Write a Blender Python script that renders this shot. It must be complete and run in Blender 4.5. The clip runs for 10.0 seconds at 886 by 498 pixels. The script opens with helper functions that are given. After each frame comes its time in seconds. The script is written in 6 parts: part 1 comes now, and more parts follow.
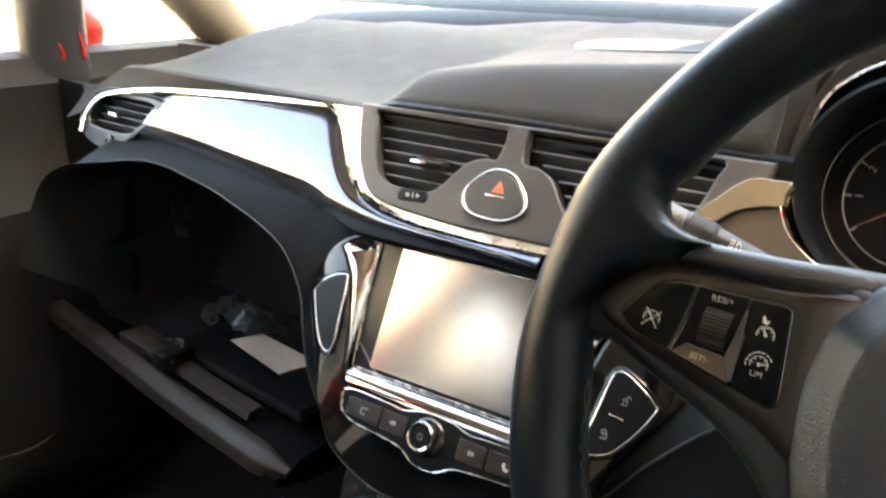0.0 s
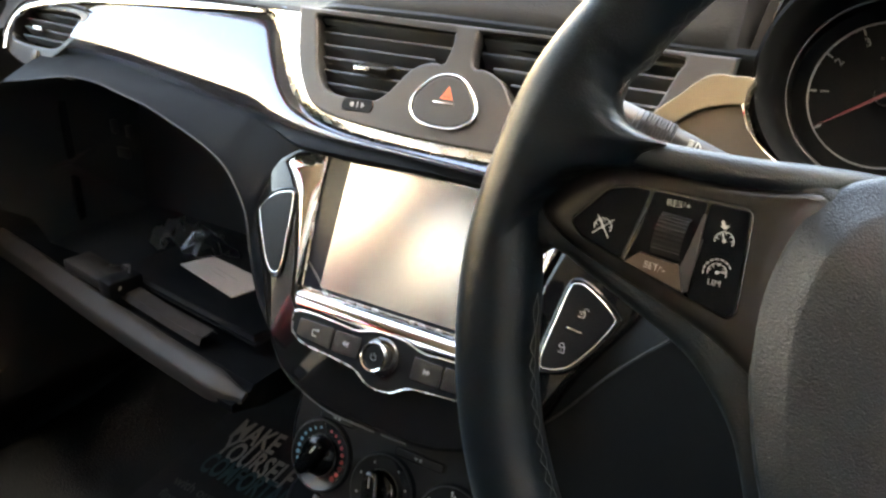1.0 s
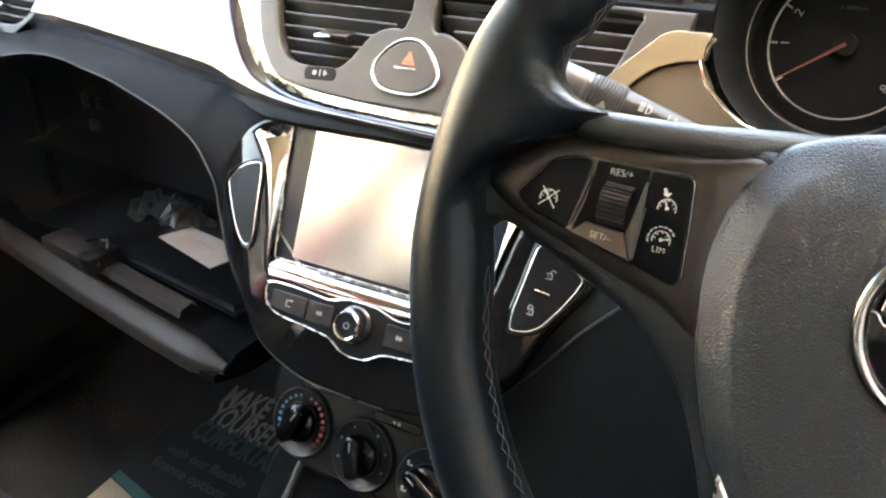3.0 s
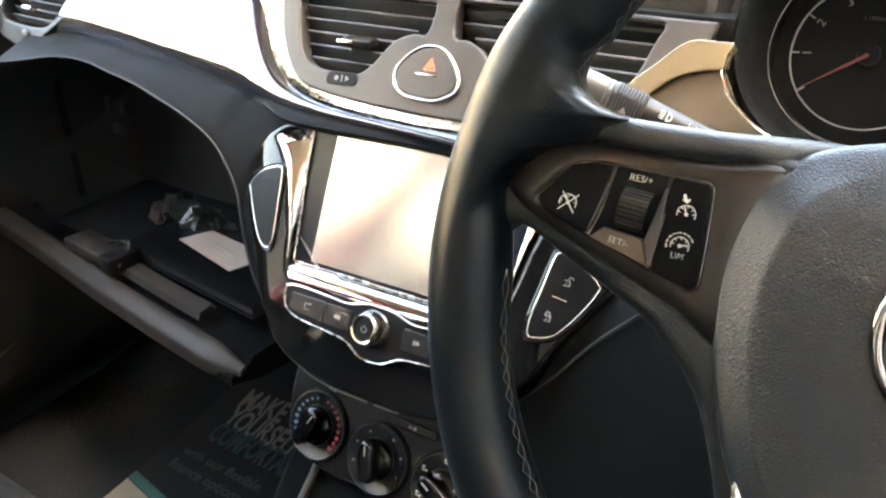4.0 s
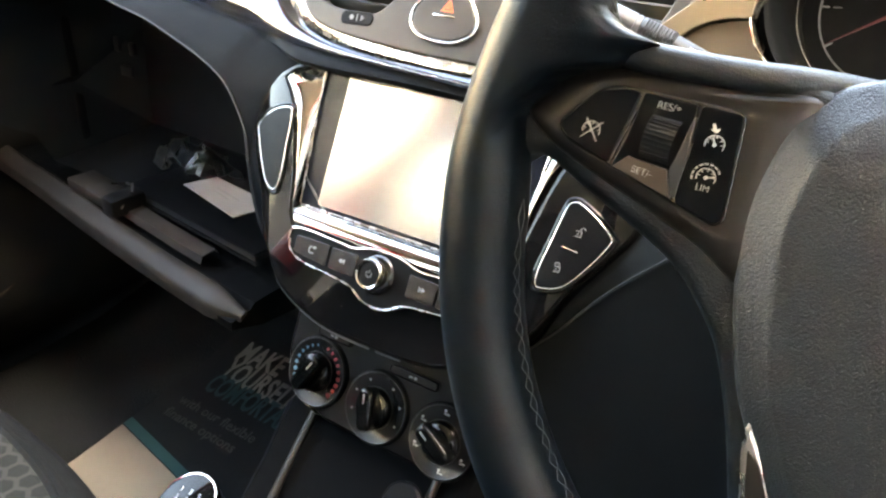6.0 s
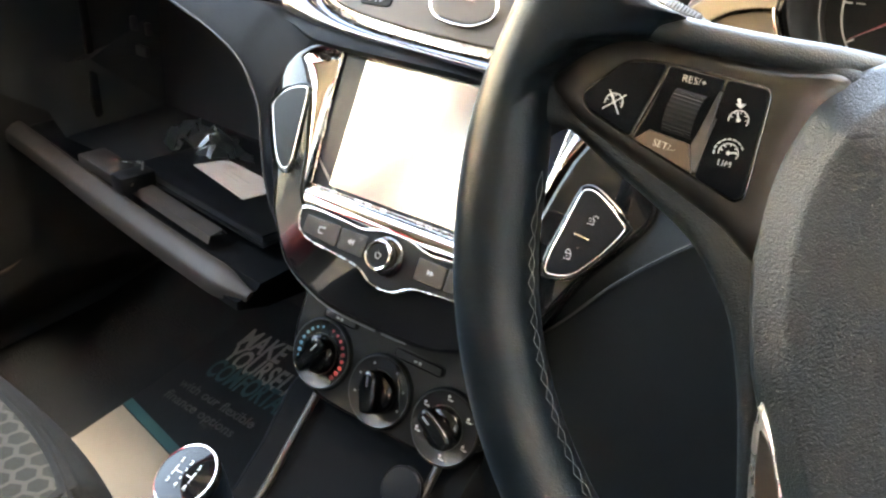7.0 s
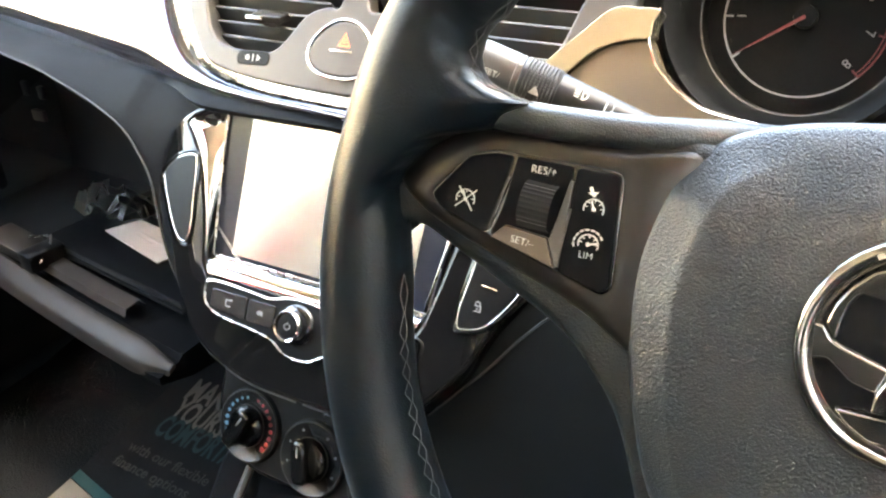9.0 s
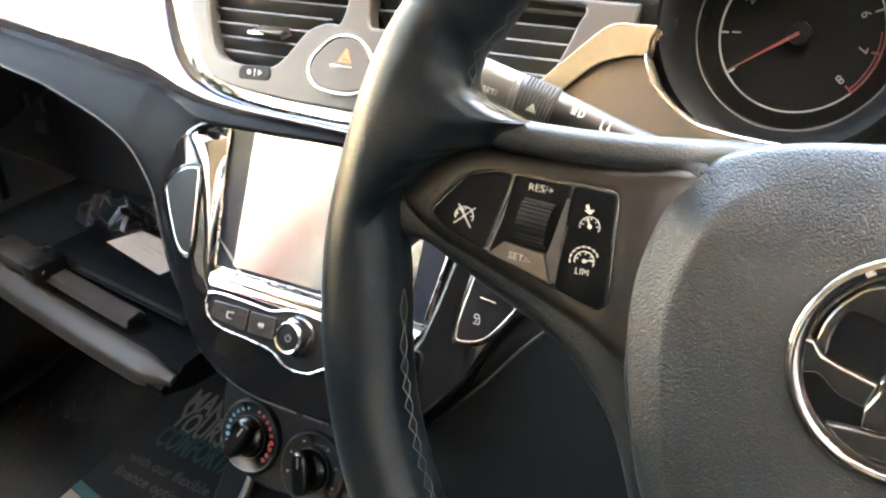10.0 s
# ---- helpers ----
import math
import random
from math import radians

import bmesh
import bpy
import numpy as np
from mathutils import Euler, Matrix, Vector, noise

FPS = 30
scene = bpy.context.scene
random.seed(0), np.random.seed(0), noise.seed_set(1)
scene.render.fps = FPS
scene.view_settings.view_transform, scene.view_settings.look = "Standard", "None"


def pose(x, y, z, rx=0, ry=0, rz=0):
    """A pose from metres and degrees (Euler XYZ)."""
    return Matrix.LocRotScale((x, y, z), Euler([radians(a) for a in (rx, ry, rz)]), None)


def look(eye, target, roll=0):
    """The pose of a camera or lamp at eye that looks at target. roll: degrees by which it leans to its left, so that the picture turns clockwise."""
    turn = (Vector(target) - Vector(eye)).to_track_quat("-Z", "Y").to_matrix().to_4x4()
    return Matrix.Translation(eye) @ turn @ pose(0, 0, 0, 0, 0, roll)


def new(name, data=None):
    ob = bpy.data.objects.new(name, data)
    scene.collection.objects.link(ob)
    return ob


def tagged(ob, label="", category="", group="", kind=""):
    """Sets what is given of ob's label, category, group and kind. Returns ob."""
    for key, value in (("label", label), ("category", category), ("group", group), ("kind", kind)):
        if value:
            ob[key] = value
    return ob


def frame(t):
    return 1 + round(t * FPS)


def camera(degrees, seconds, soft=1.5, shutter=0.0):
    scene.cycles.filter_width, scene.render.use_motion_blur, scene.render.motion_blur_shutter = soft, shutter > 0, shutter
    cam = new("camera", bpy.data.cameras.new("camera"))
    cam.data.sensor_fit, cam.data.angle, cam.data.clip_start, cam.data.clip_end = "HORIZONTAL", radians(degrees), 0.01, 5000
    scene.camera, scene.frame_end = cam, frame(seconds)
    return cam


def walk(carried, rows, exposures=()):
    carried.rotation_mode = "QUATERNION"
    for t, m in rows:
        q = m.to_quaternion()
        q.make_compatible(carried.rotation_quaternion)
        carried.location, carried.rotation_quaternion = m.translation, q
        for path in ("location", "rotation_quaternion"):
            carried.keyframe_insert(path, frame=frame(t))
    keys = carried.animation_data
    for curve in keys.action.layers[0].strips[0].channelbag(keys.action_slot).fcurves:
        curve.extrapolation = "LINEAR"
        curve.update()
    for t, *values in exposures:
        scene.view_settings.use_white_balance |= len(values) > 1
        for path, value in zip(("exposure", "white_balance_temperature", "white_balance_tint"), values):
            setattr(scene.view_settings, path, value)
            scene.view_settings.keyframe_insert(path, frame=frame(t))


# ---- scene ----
cam = camera(55.1, 10.0, soft=2.3, shutter=0.5)
EXPOSURES = [(0.0, 4.92, 9500, 9), (0.5, 4.86, 9500, 9), (1.0, 5.06, 9500, 9), (2.0, 5.54, 9500, 9), (4.5, 5.66, 9500, 9), (5.5, 5.48, 9500, 9), (7.0, 6.02, 9500, 9), (8.5, 6.20, 9500, 9), (10.0, 6.18, 9500, 9)]
PATH = [
    (0, (0.005, 0.004, 0.752), (-1.062, 1.566, 0.101), 1.5),
    (0.5, (0.0, 0.028, 0.739), (-1.004, 1.598, 0.013), 0.8),
    (1, (0.001, 0.032, 0.741), (-0.961, 1.574, -0.094), 0.5),
    (1.5, (0.007, 0.043, 0.738), (-0.92, 1.579, -0.145), 0.1),
    (2, (0.009, 0.047, 0.737), (-0.892, 1.581, -0.176), -0.3),
    (2.5, (0.012, 0.046, 0.743), (-0.892, 1.57, -0.185), -1.0),
    (2.7, (0.013, 0.045, 0.747), (-0.899, 1.56, -0.188), -1.4),
    (3.8, (0.015, 0.038, 0.75), (-0.947, 1.525, -0.178), -1.5),
    (4, (0.015, 0.04, 0.748), (-0.951, 1.533, -0.167), -1.4),
    (4.5, (0.015, 0.046, 0.746), (-0.941, 1.558, -0.148), -1.1),
    (5, (0.015, 0.048, 0.742), (-0.932, 1.544, -0.188), -1.2),
    (5.5, (0.013, 0.047, 0.739), (-0.933, 1.52, -0.228), -0.7),
    (5.7, (0.012, 0.043, 0.735), (-0.938, 1.513, -0.233), -0.0),
    (6.8, (0.01, 0.033, 0.714), (-0.95, 1.503, -0.244), 3.4),
    (7, (0.01, 0.032, 0.715), (-0.953, 1.5, -0.242), 3.4),
    (7.5, (0.011, 0.032, 0.717), (-0.958, 1.497, -0.24), 2.7),
    (8, (0.018, 0.057, 0.73), (-0.937, 1.525, -0.237), -0.3),
    (8.5, (0.021, 0.074, 0.744), (-0.897, 1.556, -0.237), -2.5),
    (9, (0.02, 0.083, 0.743), (-0.868, 1.58, -0.242), -2.6),
    (9.5, (0.02, 0.083, 0.744), (-0.854, 1.589, -0.24), -2.5),
    (10, (0.022, 0.08, 0.748), (-0.869, 1.586, -0.22), -2.6),
]
walk(cam, [(t, look(eye, target, roll)) for t, eye, target, roll in PATH], EXPOSURES)

# ---- world and sun ----
world = bpy.data.worlds.new("world")
scene.world = world
world.use_nodes = True
wn = world.node_tree.nodes
sky = wn.new("ShaderNodeTexSky")
sky.sky_type = "NISHITA"
sky.sun_disc = False
sky.sun_elevation = radians(48)
sky.sun_rotation = radians(112)
sky.air_density, sky.dust_density = 1.0, 2.5
wn["Background"].inputs["Strength"].default_value = 0.15
world.node_tree.links.new(sky.outputs[0], wn["Background"].inputs["Color"])
sun = new("sun", bpy.data.lights.new("sun", "SUN"))
sun.data.energy, sun.data.angle, sun.data.color = 4.0, radians(0.5), (1.0, 0.93, 0.82)
sun.matrix_world = look((0, 0, 5), (0 - math.sin(radians(112)) * 4, 0 - math.cos(radians(112)) * 4, 5 - 4.44))


# ---- materials ----
def material(name, color, rough=0.5, metal=0.0, coat=0.0, spec=0.5, vary=0.12, vscale=40.0, grain=0.0, gscale=900.0, kind="noise", rvary=0.08):
    """Base colour with variation at two scales, roughness wear and a fine grain in metres."""
    m = bpy.data.materials.new(name)
    m.use_nodes = True
    n, l = m.node_tree.nodes, m.node_tree.links
    b = n["Principled BSDF"]
    b.inputs["Metallic"].default_value = metal
    b.inputs["Specular IOR Level"].default_value = spec
    b.inputs["Coat Weight"].default_value = coat
    b.inputs["Coat Roughness"].default_value = 0.04
    geo = n.new("ShaderNodeNewGeometry")
    big = n.new("ShaderNodeTexNoise")
    big.inputs["Scale"].default_value, big.inputs["Detail"].default_value = vscale, 6
    l.new(geo.outputs["Position"], big.inputs["Vector"])
    ramp = n.new("ShaderNodeMix")
    ramp.data_type = "RGBA"
    ramp.inputs["A"].default_value = (*[c * (1 - vary) for c in color], 1)
    ramp.inputs["B"].default_value = (*[min(1, c * (1 + vary)) for c in color], 1)
    l.new(big.outputs["Fac"], ramp.inputs["Factor"])
    l.new(ramp.outputs["Result"], b.inputs["Base Color"])
    rr = n.new("ShaderNodeMapRange")
    rr.inputs["To Min"].default_value, rr.inputs["To Max"].default_value = max(0.01, rough - rvary), min(1, rough + rvary)
    smudge = n.new("ShaderNodeTexNoise")
    smudge.inputs["Scale"].default_value, smudge.inputs["Detail"].default_value = vscale * 2.7, 4
    l.new(geo.outputs["Position"], smudge.inputs["Vector"])
    l.new(smudge.outputs["Fac"], rr.inputs["Value"])
    l.new(rr.outputs["Result"], b.inputs["Roughness"])
    if grain:
        bump = n.new("ShaderNodeBump")
        bump.inputs["Strength"].default_value, bump.inputs["Distance"].default_value = 1.0, grain
        if kind == "leather":
            v = n.new("ShaderNodeTexVoronoi")
            v.feature = "F1"
            v.inputs["Scale"].default_value = gscale
            wob = n.new("ShaderNodeTexNoise")
            wob.inputs["Scale"].default_value = gscale * 0.5
            mixv = n.new("ShaderNodeVectorMath")
            mixv.operation = "MULTIPLY_ADD"
            mixv.inputs[1].default_value = (0.0006,) * 3
            l.new(geo.outputs["Position"], wob.inputs["Vector"])
            l.new(wob.outputs["Color"], mixv.inputs[0])
            l.new(geo.outputs["Position"], mixv.inputs[2])
            l.new(mixv.outputs[0], v.inputs["Vector"])
            inv = n.new("ShaderNodeMath")
            inv.operation = "SUBTRACT"
            inv.inputs[0].default_value = 1.0
            l.new(v.outputs["Distance"], inv.inputs[1])
            l.new(inv.outputs[0], bump.inputs["Height"])
        else:
            g = n.new("ShaderNodeTexNoise")
            g.inputs["Scale"].default_value, g.inputs["Detail"].default_value = gscale, 3
            l.new(geo.outputs["Position"], g.inputs["Vector"])
            l.new(g.outputs["Fac"], bump.inputs["Height"])
        l.new(bump.outputs["Normal"], b.inputs["Normal"])
    return m


def glass(name, tint=(1, 1, 1), rough=0.0):
    m = bpy.data.materials.new(name)
    m.use_nodes = True
    b = m.node_tree.nodes["Principled BSDF"]
    b.inputs["Base Color"].default_value = (*tint, 1)
    b.inputs["Transmission Weight"].default_value = 1.0
    b.inputs["Roughness"].default_value = rough
    b.inputs["IOR"].default_value = 1.05
    return m


RIM_LEATHER = material("smooth_black_leather", (0.0034, 0.0058, 0.0078), 0.31, grain=0.00008, gscale=1500, kind="leather", vscale=30, spec=0.13, vary=0.06, rvary=0.03)
PAD_GRAIN = material("grained_airbag_plastic", (0.0080, 0.0114, 0.0134), 0.35, grain=0.00018, gscale=1550, kind="leather", vscale=25, spec=0.58, vary=0.05, rvary=0.02)
SPOKE_GRAIN = material("grained_spoke_plastic", (0.0056, 0.0082, 0.0098), 0.45, grain=0.00020, gscale=1300, kind="leather", vscale=25, spec=0.36, vary=0.05, rvary=0.02)
SATIN = material("satin_taupe_paint", (0.035, 0.031, 0.027), 0.29, metal=0.45, vscale=60, vary=0.04, rvary=0.01)
PODBLACK = material("soft_black_button_coating", (0.0030, 0.0033, 0.0038), 0.42, spec=0.06, vscale=90, grain=0.00002, gscale=2500)
RIBBED = material("ribbed_black_rubber", (0.0060, 0.0060, 0.0062), 0.36, spec=0.28, vscale=90)
CAVITY = material("dark_glovebox_plastic", (0.0120, 0.0136, 0.0148), 0.6, spec=0.2, grain=0.0001, gscale=1200, vscale=15)
BEZEL = material("satin_brown_black_bezel_paint", (0.0145, 0.0125, 0.0108), 0.28, metal=0.25, spec=0.42, vscale=60, vary=0.02, rvary=0.004)
COPPER = material("dark_coppery_facet_paint", (0.075, 0.056, 0.042), 0.30, metal=0.6, vscale=60, vary=0.05, rvary=0.02)
PILLARTRIM = material("beige_pillar_trim", (0.34, 0.29, 0.22), 0.75, grain=0.0002, gscale=900, vscale=12)
BUTTON = material("black_button_plastic", (0.0045, 0.0048, 0.0054), 0.40, spec=0.11, vscale=90, grain=0.00002, gscale=2500)
GLOSS = material("gloss_black_plastic", (0.006, 0.006, 0.007), 0.06, coat=0.6, vscale=20, rvary=0.03)
BADGEMETAL = material("smoked_chrome", (0.24, 0.235, 0.23), 0.16, metal=1.0, vscale=50, vary=0.05, rvary=0.04)
BRIGHT = material("polished_dark_chrome", (0.43, 0.42, 0.41), 0.045, metal=1.0, vscale=30, vary=0.04, rvary=0.02)
PIANO = material("piano_black_lacquer", (0.004, 0.0042, 0.0046), 0.035, coat=0.0, spec=0.26, vscale=14, rvary=0.02)
CHROME = material("chrome", (0.82, 0.81, 0.79), 0.07, metal=1.0, vscale=50, rvary=0.04)
SATIN_CHROME = material("satin_chrome", (0.62, 0.60, 0.57), 0.27, metal=1.0, vscale=50)
DECOR = material("silver_lacquered_decor", (0.115, 0.125, 0.150), 0.085, metal=0.85, coat=0.2, vscale=18, vary=0.05, rvary=0.03)
DASH = material("soft_dash_plastic", (0.0165, 0.0155, 0.0148), 0.68, grain=0.0002, gscale=1100, kind="leather", vscale=12, spec=0.22)
DARK = material("dark_interior_plastic", (0.0210, 0.0225, 0.0240), 0.58, spec=0.25, grain=0.0001, gscale=1200, vscale=15)
GREY = material("grey_vent_plastic", (0.044, 0.040, 0.037), 0.42, metal=0.15, grain=0.00004, gscale=2500, vscale=40)
SLAT = material("vent_slat_plastic", (0.040, 0.039, 0.038), 0.40, grain=0.00003, gscale=2500, vscale=40)
LIDGREY = material("glovebox_edge_plastic", (0.0165, 0.0136, 0.0113), 0.55, grain=0.00008, gscale=1500, vscale=20, spec=0.3)
CARPET = material("black_carpet", (0.0280, 0.0310, 0.0320), 0.95, spec=0.04, grain=0.002, gscale=500, vscale=10, vary=0.3)
SHEET = material("black_paper_mat", (0.0125, 0.0150, 0.0160), 0.6, spec=0.3, grain=0.0003, gscale=200, vscale=9)
CREAM = material("cream_paper", (0.31, 0.265, 0.20), 0.7, grain=0.0002, gscale=150, vscale=14)
TEAL = material("teal_print", (0.022, 0.095, 0.095), 0.6, vscale=20)
TEALDIM = material("dark_teal_print", (0.011, 0.042, 0.047), 0.6, vscale=20)
GREYINK = material("grey_print", (0.165, 0.158, 0.146), 0.6, vscale=30)
DIMINK = material("dim_grey_print", (0.046, 0.045, 0.042), 0.6, vscale=30)
WHITEINK = material("white_legend", (0.52, 0.505, 0.47), 0.5, vscale=90)
DIMLEGEND = material("dim_legend", (0.22, 0.22, 0.22), 0.5, vscale=90)
REDINK = material("red_legend", (0.34, 0.036, 0.040), 0.5, vscale=90)
ORANGERED = material("hazard_red", (0.80, 0.16, 0.07), 0.45, vscale=90)
BLUEINK = material("blue_legend", (0.06, 0.17, 0.23), 0.5, vscale=90)
THREAD = material("grey_thread", (0.075, 0.074, 0.071), 0.7, vscale=200)
CARD = material("pale_card", (0.46, 0.385, 0.33), 0.7, grain=0.0001, gscale=400, vscale=20)
# driver seat cloth blackened so that the airbag pad reflects dark
DRIVERFAB = material("darkened_driver_seat_fabric", (0.010, 0.010, 0.0105), 0.9, spec=0.2, grain=0.0006, gscale=1000, vscale=20)
PANEL = material("dark_grey_panel_plastic", (0.0135, 0.0130, 0.0125), 0.42, grain=0.00003, gscale=2500, vscale=40)
CLIMATE = material("semigloss_charcoal_plastic", (0.0120, 0.0118, 0.0118), 0.26, spec=0.34, vscale=40, vary=0.05, rvary=0.03)
EDGEGLINT = material("edge_highlight_grey", (0.15, 0.148, 0.142), 0.3, metal=0.5, vscale=60)
# black border; the blue in its base colour imitates a dim sky reflection
BORDER = material("sky_tinted_screen_border", (0.0105, 0.0125, 0.0185), 0.14, spec=0.12, vscale=30, rvary=0.02)
KNOB = material("gloss_black_knob_plastic", (0.0030, 0.0032, 0.0034), 0.15, spec=0.35, vscale=60, rvary=0.02)
BRICK = material("grey_brick_wall", (0.22, 0.21, 0.20), 0.9, grain=0.004, gscale=30, vscale=3.0, vary=0.3)
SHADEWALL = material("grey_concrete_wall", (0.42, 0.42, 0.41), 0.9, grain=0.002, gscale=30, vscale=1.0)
FASCIA = material("navy_black_fascia_plastic", (0.0034, 0.0040, 0.0049), 0.52, spec=0.07, grain=0.0001, gscale=1200, vscale=15)
TAUPE = material("glossy_taupe_paint", (0.14, 0.112, 0.085), 0.24, metal=0.5, vscale=40, vary=0.05, rvary=0.02)
# silver decor with its gold reflection put into the base colour
GOLDTINT = material("gold_tinted_silver_decor", (0.33, 0.268, 0.185), 0.16, metal=0.7, coat=0.3, vscale=18, vary=0.05, rvary=0.03)
KEYPAINT = material("smoked_metallic_key_paint", (0.030, 0.0285, 0.0285), 0.26, metal=0.7, vscale=60, vary=0.05, rvary=0.02)
KNEE = material("black_knee_panel_plastic", (0.0052, 0.0068, 0.0078), 0.65, spec=0.10, grain=0.0001, gscale=1200, vscale=15)
STALKCAP = material("silver_grey_stalk_plastic", (0.085, 0.078, 0.070), 0.38, metal=0.2, grain=0.00003, gscale=2500, vscale=60, vary=0.06)
FAINTINK = material("faint_print", (0.40, 0.345, 0.30), 0.7, vscale=30)
SEATFAB = material("woven_seat_fabric", (0.048, 0.043, 0.0335), 0.9, spec=0.12, grain=0.0003, gscale=900, vscale=60, vary=0.2)


def hexagon_cloth(m, cell, pitch, turn):
    """Weaves rows of darker hexagons, a pitch apart, into a cloth."""
    n, l = m.node_tree.nodes, m.node_tree.links
    b = n["Principled BSDF"]
    thread = b.inputs["Base Color"].links[0].from_socket
    geo, place = n.new("ShaderNodeNewGeometry"), n.new("ShaderNodeMapping")
    place.inputs["Rotation"].default_value = (0, 0, radians(turn))
    place.inputs["Scale"].default_value = (1 / pitch, 1 / pitch, 0)
    l.new(geo.outputs["Position"], place.inputs["Vector"])

    def vec(op, a, *rest):
        v = n.new("ShaderNodeVectorMath")
        v.operation = op
        l.new(a, v.inputs[0])
        for k, r in enumerate(rest):
            v.inputs[k + 1].default_value = r
        return v

    def num(op, a, c):
        v = n.new("ShaderNodeMath")
        v.operation = op
        for k, r in enumerate((a, c)):
            if isinstance(r, float):
                v.inputs[k].default_value = r
            else:
                l.new(r, v.inputs[k])
        return v.outputs[0]

    half = (0.5, 0.866, 0.5)
    one = vec("WRAP", place.outputs[0], half, (-0.5, -0.866, -0.5))
    two = vec("WRAP", vec("SUBTRACT", place.outputs[0], half).outputs[0], half, (-0.5, -0.866, -0.5))
    pick = n.new("ShaderNodeMix")
    pick.data_type = "VECTOR"
    l.new(num("LESS_THAN", vec("LENGTH", two.outputs[0]).outputs["Value"], vec("LENGTH", one.outputs[0]).outputs["Value"]), pick.inputs["Factor"])
    l.new(one.outputs[0], pick.inputs[4])
    l.new(two.outputs[0], pick.inputs[5])
    split = n.new("ShaderNodeSeparateXYZ")
    l.new(vec("ABSOLUTE", pick.outputs[1]).outputs[0], split.inputs[0])
    x, y = split.outputs[0], split.outputs[1]
    d = num("MAXIMUM", x, num("ADD", num("MULTIPLY", x, 0.5), num("MULTIPLY", y, 0.866)))
    edge = n.new("ShaderNodeMapRange")
    edge.inputs["From Min"].default_value, edge.inputs["From Max"].default_value = 0.375, 0.425
    l.new(d, edge.inputs["Value"])
    mix = n.new("ShaderNodeMix")
    mix.data_type = "RGBA"
    mix.inputs["A"].default_value = (*cell, 1)
    l.new(edge.outputs["Result"], mix.inputs["Factor"])
    l.new(thread, mix.inputs["B"])
    l.new(mix.outputs["Result"], b.inputs["Base Color"])


hexagon_cloth(SEATFAB, (0.0245, 0.0222, 0.0178), 0.0150, 6)
SEATBOL = material("dark_bolster_fabric", (0.0125, 0.0108, 0.0086), 0.85, spec=0.15, grain=0.0004, gscale=1000, vscale=20)
HEADLINER = material("cream_headliner", (0.62, 0.54, 0.42), 0.9, grain=0.0004, gscale=700, vscale=12)
REDPAINT = material("red_car_paint", (0.50, 0.012, 0.012), 0.3, coat=0.6, vscale=4)
PAVING = material("pale_concrete_paving", (0.46, 0.44, 0.40), 0.9, grain=0.003, gscale=60, vscale=1.5, vary=0.18)
RENDER = material("pale_sand_render_wall", (0.76, 0.69, 0.53), 0.9, grain=0.003, gscale=40, vscale=1.2)
WHITEWALL = material("white_cladding", (0.80, 0.80, 0.80), 0.7, grain=0.001, gscale=30, vscale=1.0)
REDWALL = material("red_cladding", (0.60, 0.04, 0.05), 0.5, vscale=1.0)
WINDOW = glass("window_glass", (0.97, 0.99, 0.98))
DISPLAY = material("display_glass", (0.012, 0.012, 0.013), 0.20, coat=1.0, spec=1.0, vscale=12, rvary=0.03)
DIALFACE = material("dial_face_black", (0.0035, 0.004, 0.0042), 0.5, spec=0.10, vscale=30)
DOORTRIM = material("moulded_door_plastic", (0.0150, 0.0146, 0.0142), 0.65, spec=0.10, grain=0.0002, gscale=900, kind="leather", vscale=12)
TUNNEL = material("black_tunnel_plastic", (0.0036, 0.0041, 0.0045), 0.75, spec=0.04, grain=0.0001, gscale=1200, vscale=15)
NEEDLE = material("dull_red_needle", (0.14, 0.022, 0.022), 0.5, vscale=60)
FOIL = glass("clear_film", (0.95, 0.95, 0.95), 0.28)
FOIL.node_tree.nodes["Principled BSDF"].inputs["IOR"].default_value = 1.12

# ---- building helpers ----
IDENT = Matrix.Identity(4)
WORLD_OF = {}


def thing(name, at, label, category, group="", kind=""):
    ob = new(name)
    ob.empty_display_size = 0.02
    ob.location = at
    WORLD_OF[ob] = Matrix.Translation(at)
    return tagged(ob, label, category, group, kind)


def part(name, data, mat, parent=None, label="", m=IDENT, smooth=True, bake=True):
    """Links a bmesh or a mesh as one object under a thing or a part."""
    if isinstance(data, bmesh.types.BMesh):
        me = bpy.data.meshes.new(name)
        bmesh.ops.recalc_face_normals(data, faces=data.faces[:])
        data.to_mesh(me)
        data.free()
    else:
        me = data
    if bake:
        me.transform(m)
    if mat and not me.materials:
        me.materials.append(mat)
    if smooth:
        for p in me.polygons:
            p.use_smooth = True
    ob = new(name, me)
    place = IDENT if bake else m
    WORLD_OF[ob] = place
    if parent:
        ob.parent = parent
        ob.matrix_parent_inverse = WORLD_OF[parent].inverted()
    ob.matrix_basis = place
    if smooth:
        me.set_sharp_from_angle(angle=radians(38))
    return tagged(ob, label)


def spline(points, steps=8, closed=False):
    """A smooth curve through control points (Catmull-Rom)."""
    pts = [Vector(p) for p in points]
    n, out = len(pts), []
    spans = n if closed else n - 1
    for i in range(spans):
        if closed:
            a, b, c, d = pts[i - 1], pts[i], pts[(i + 1) % n], pts[(i + 2) % n]
        else:
            b, c = pts[i], pts[i + 1]
            a = pts[i - 1] if i else b * 2 - c
            d = pts[i + 2] if i + 2 < n else c * 2 - b
        for k in range(steps):
            t = k / steps
            out.append(0.5 * ((2 * b) + (c - a) * t + (2 * a - 5 * b + 4 * c - d) * t * t + (3 * b - a - 3 * c + d) * t ** 3))
    if not closed:
        out.append(pts[-1])
    return out


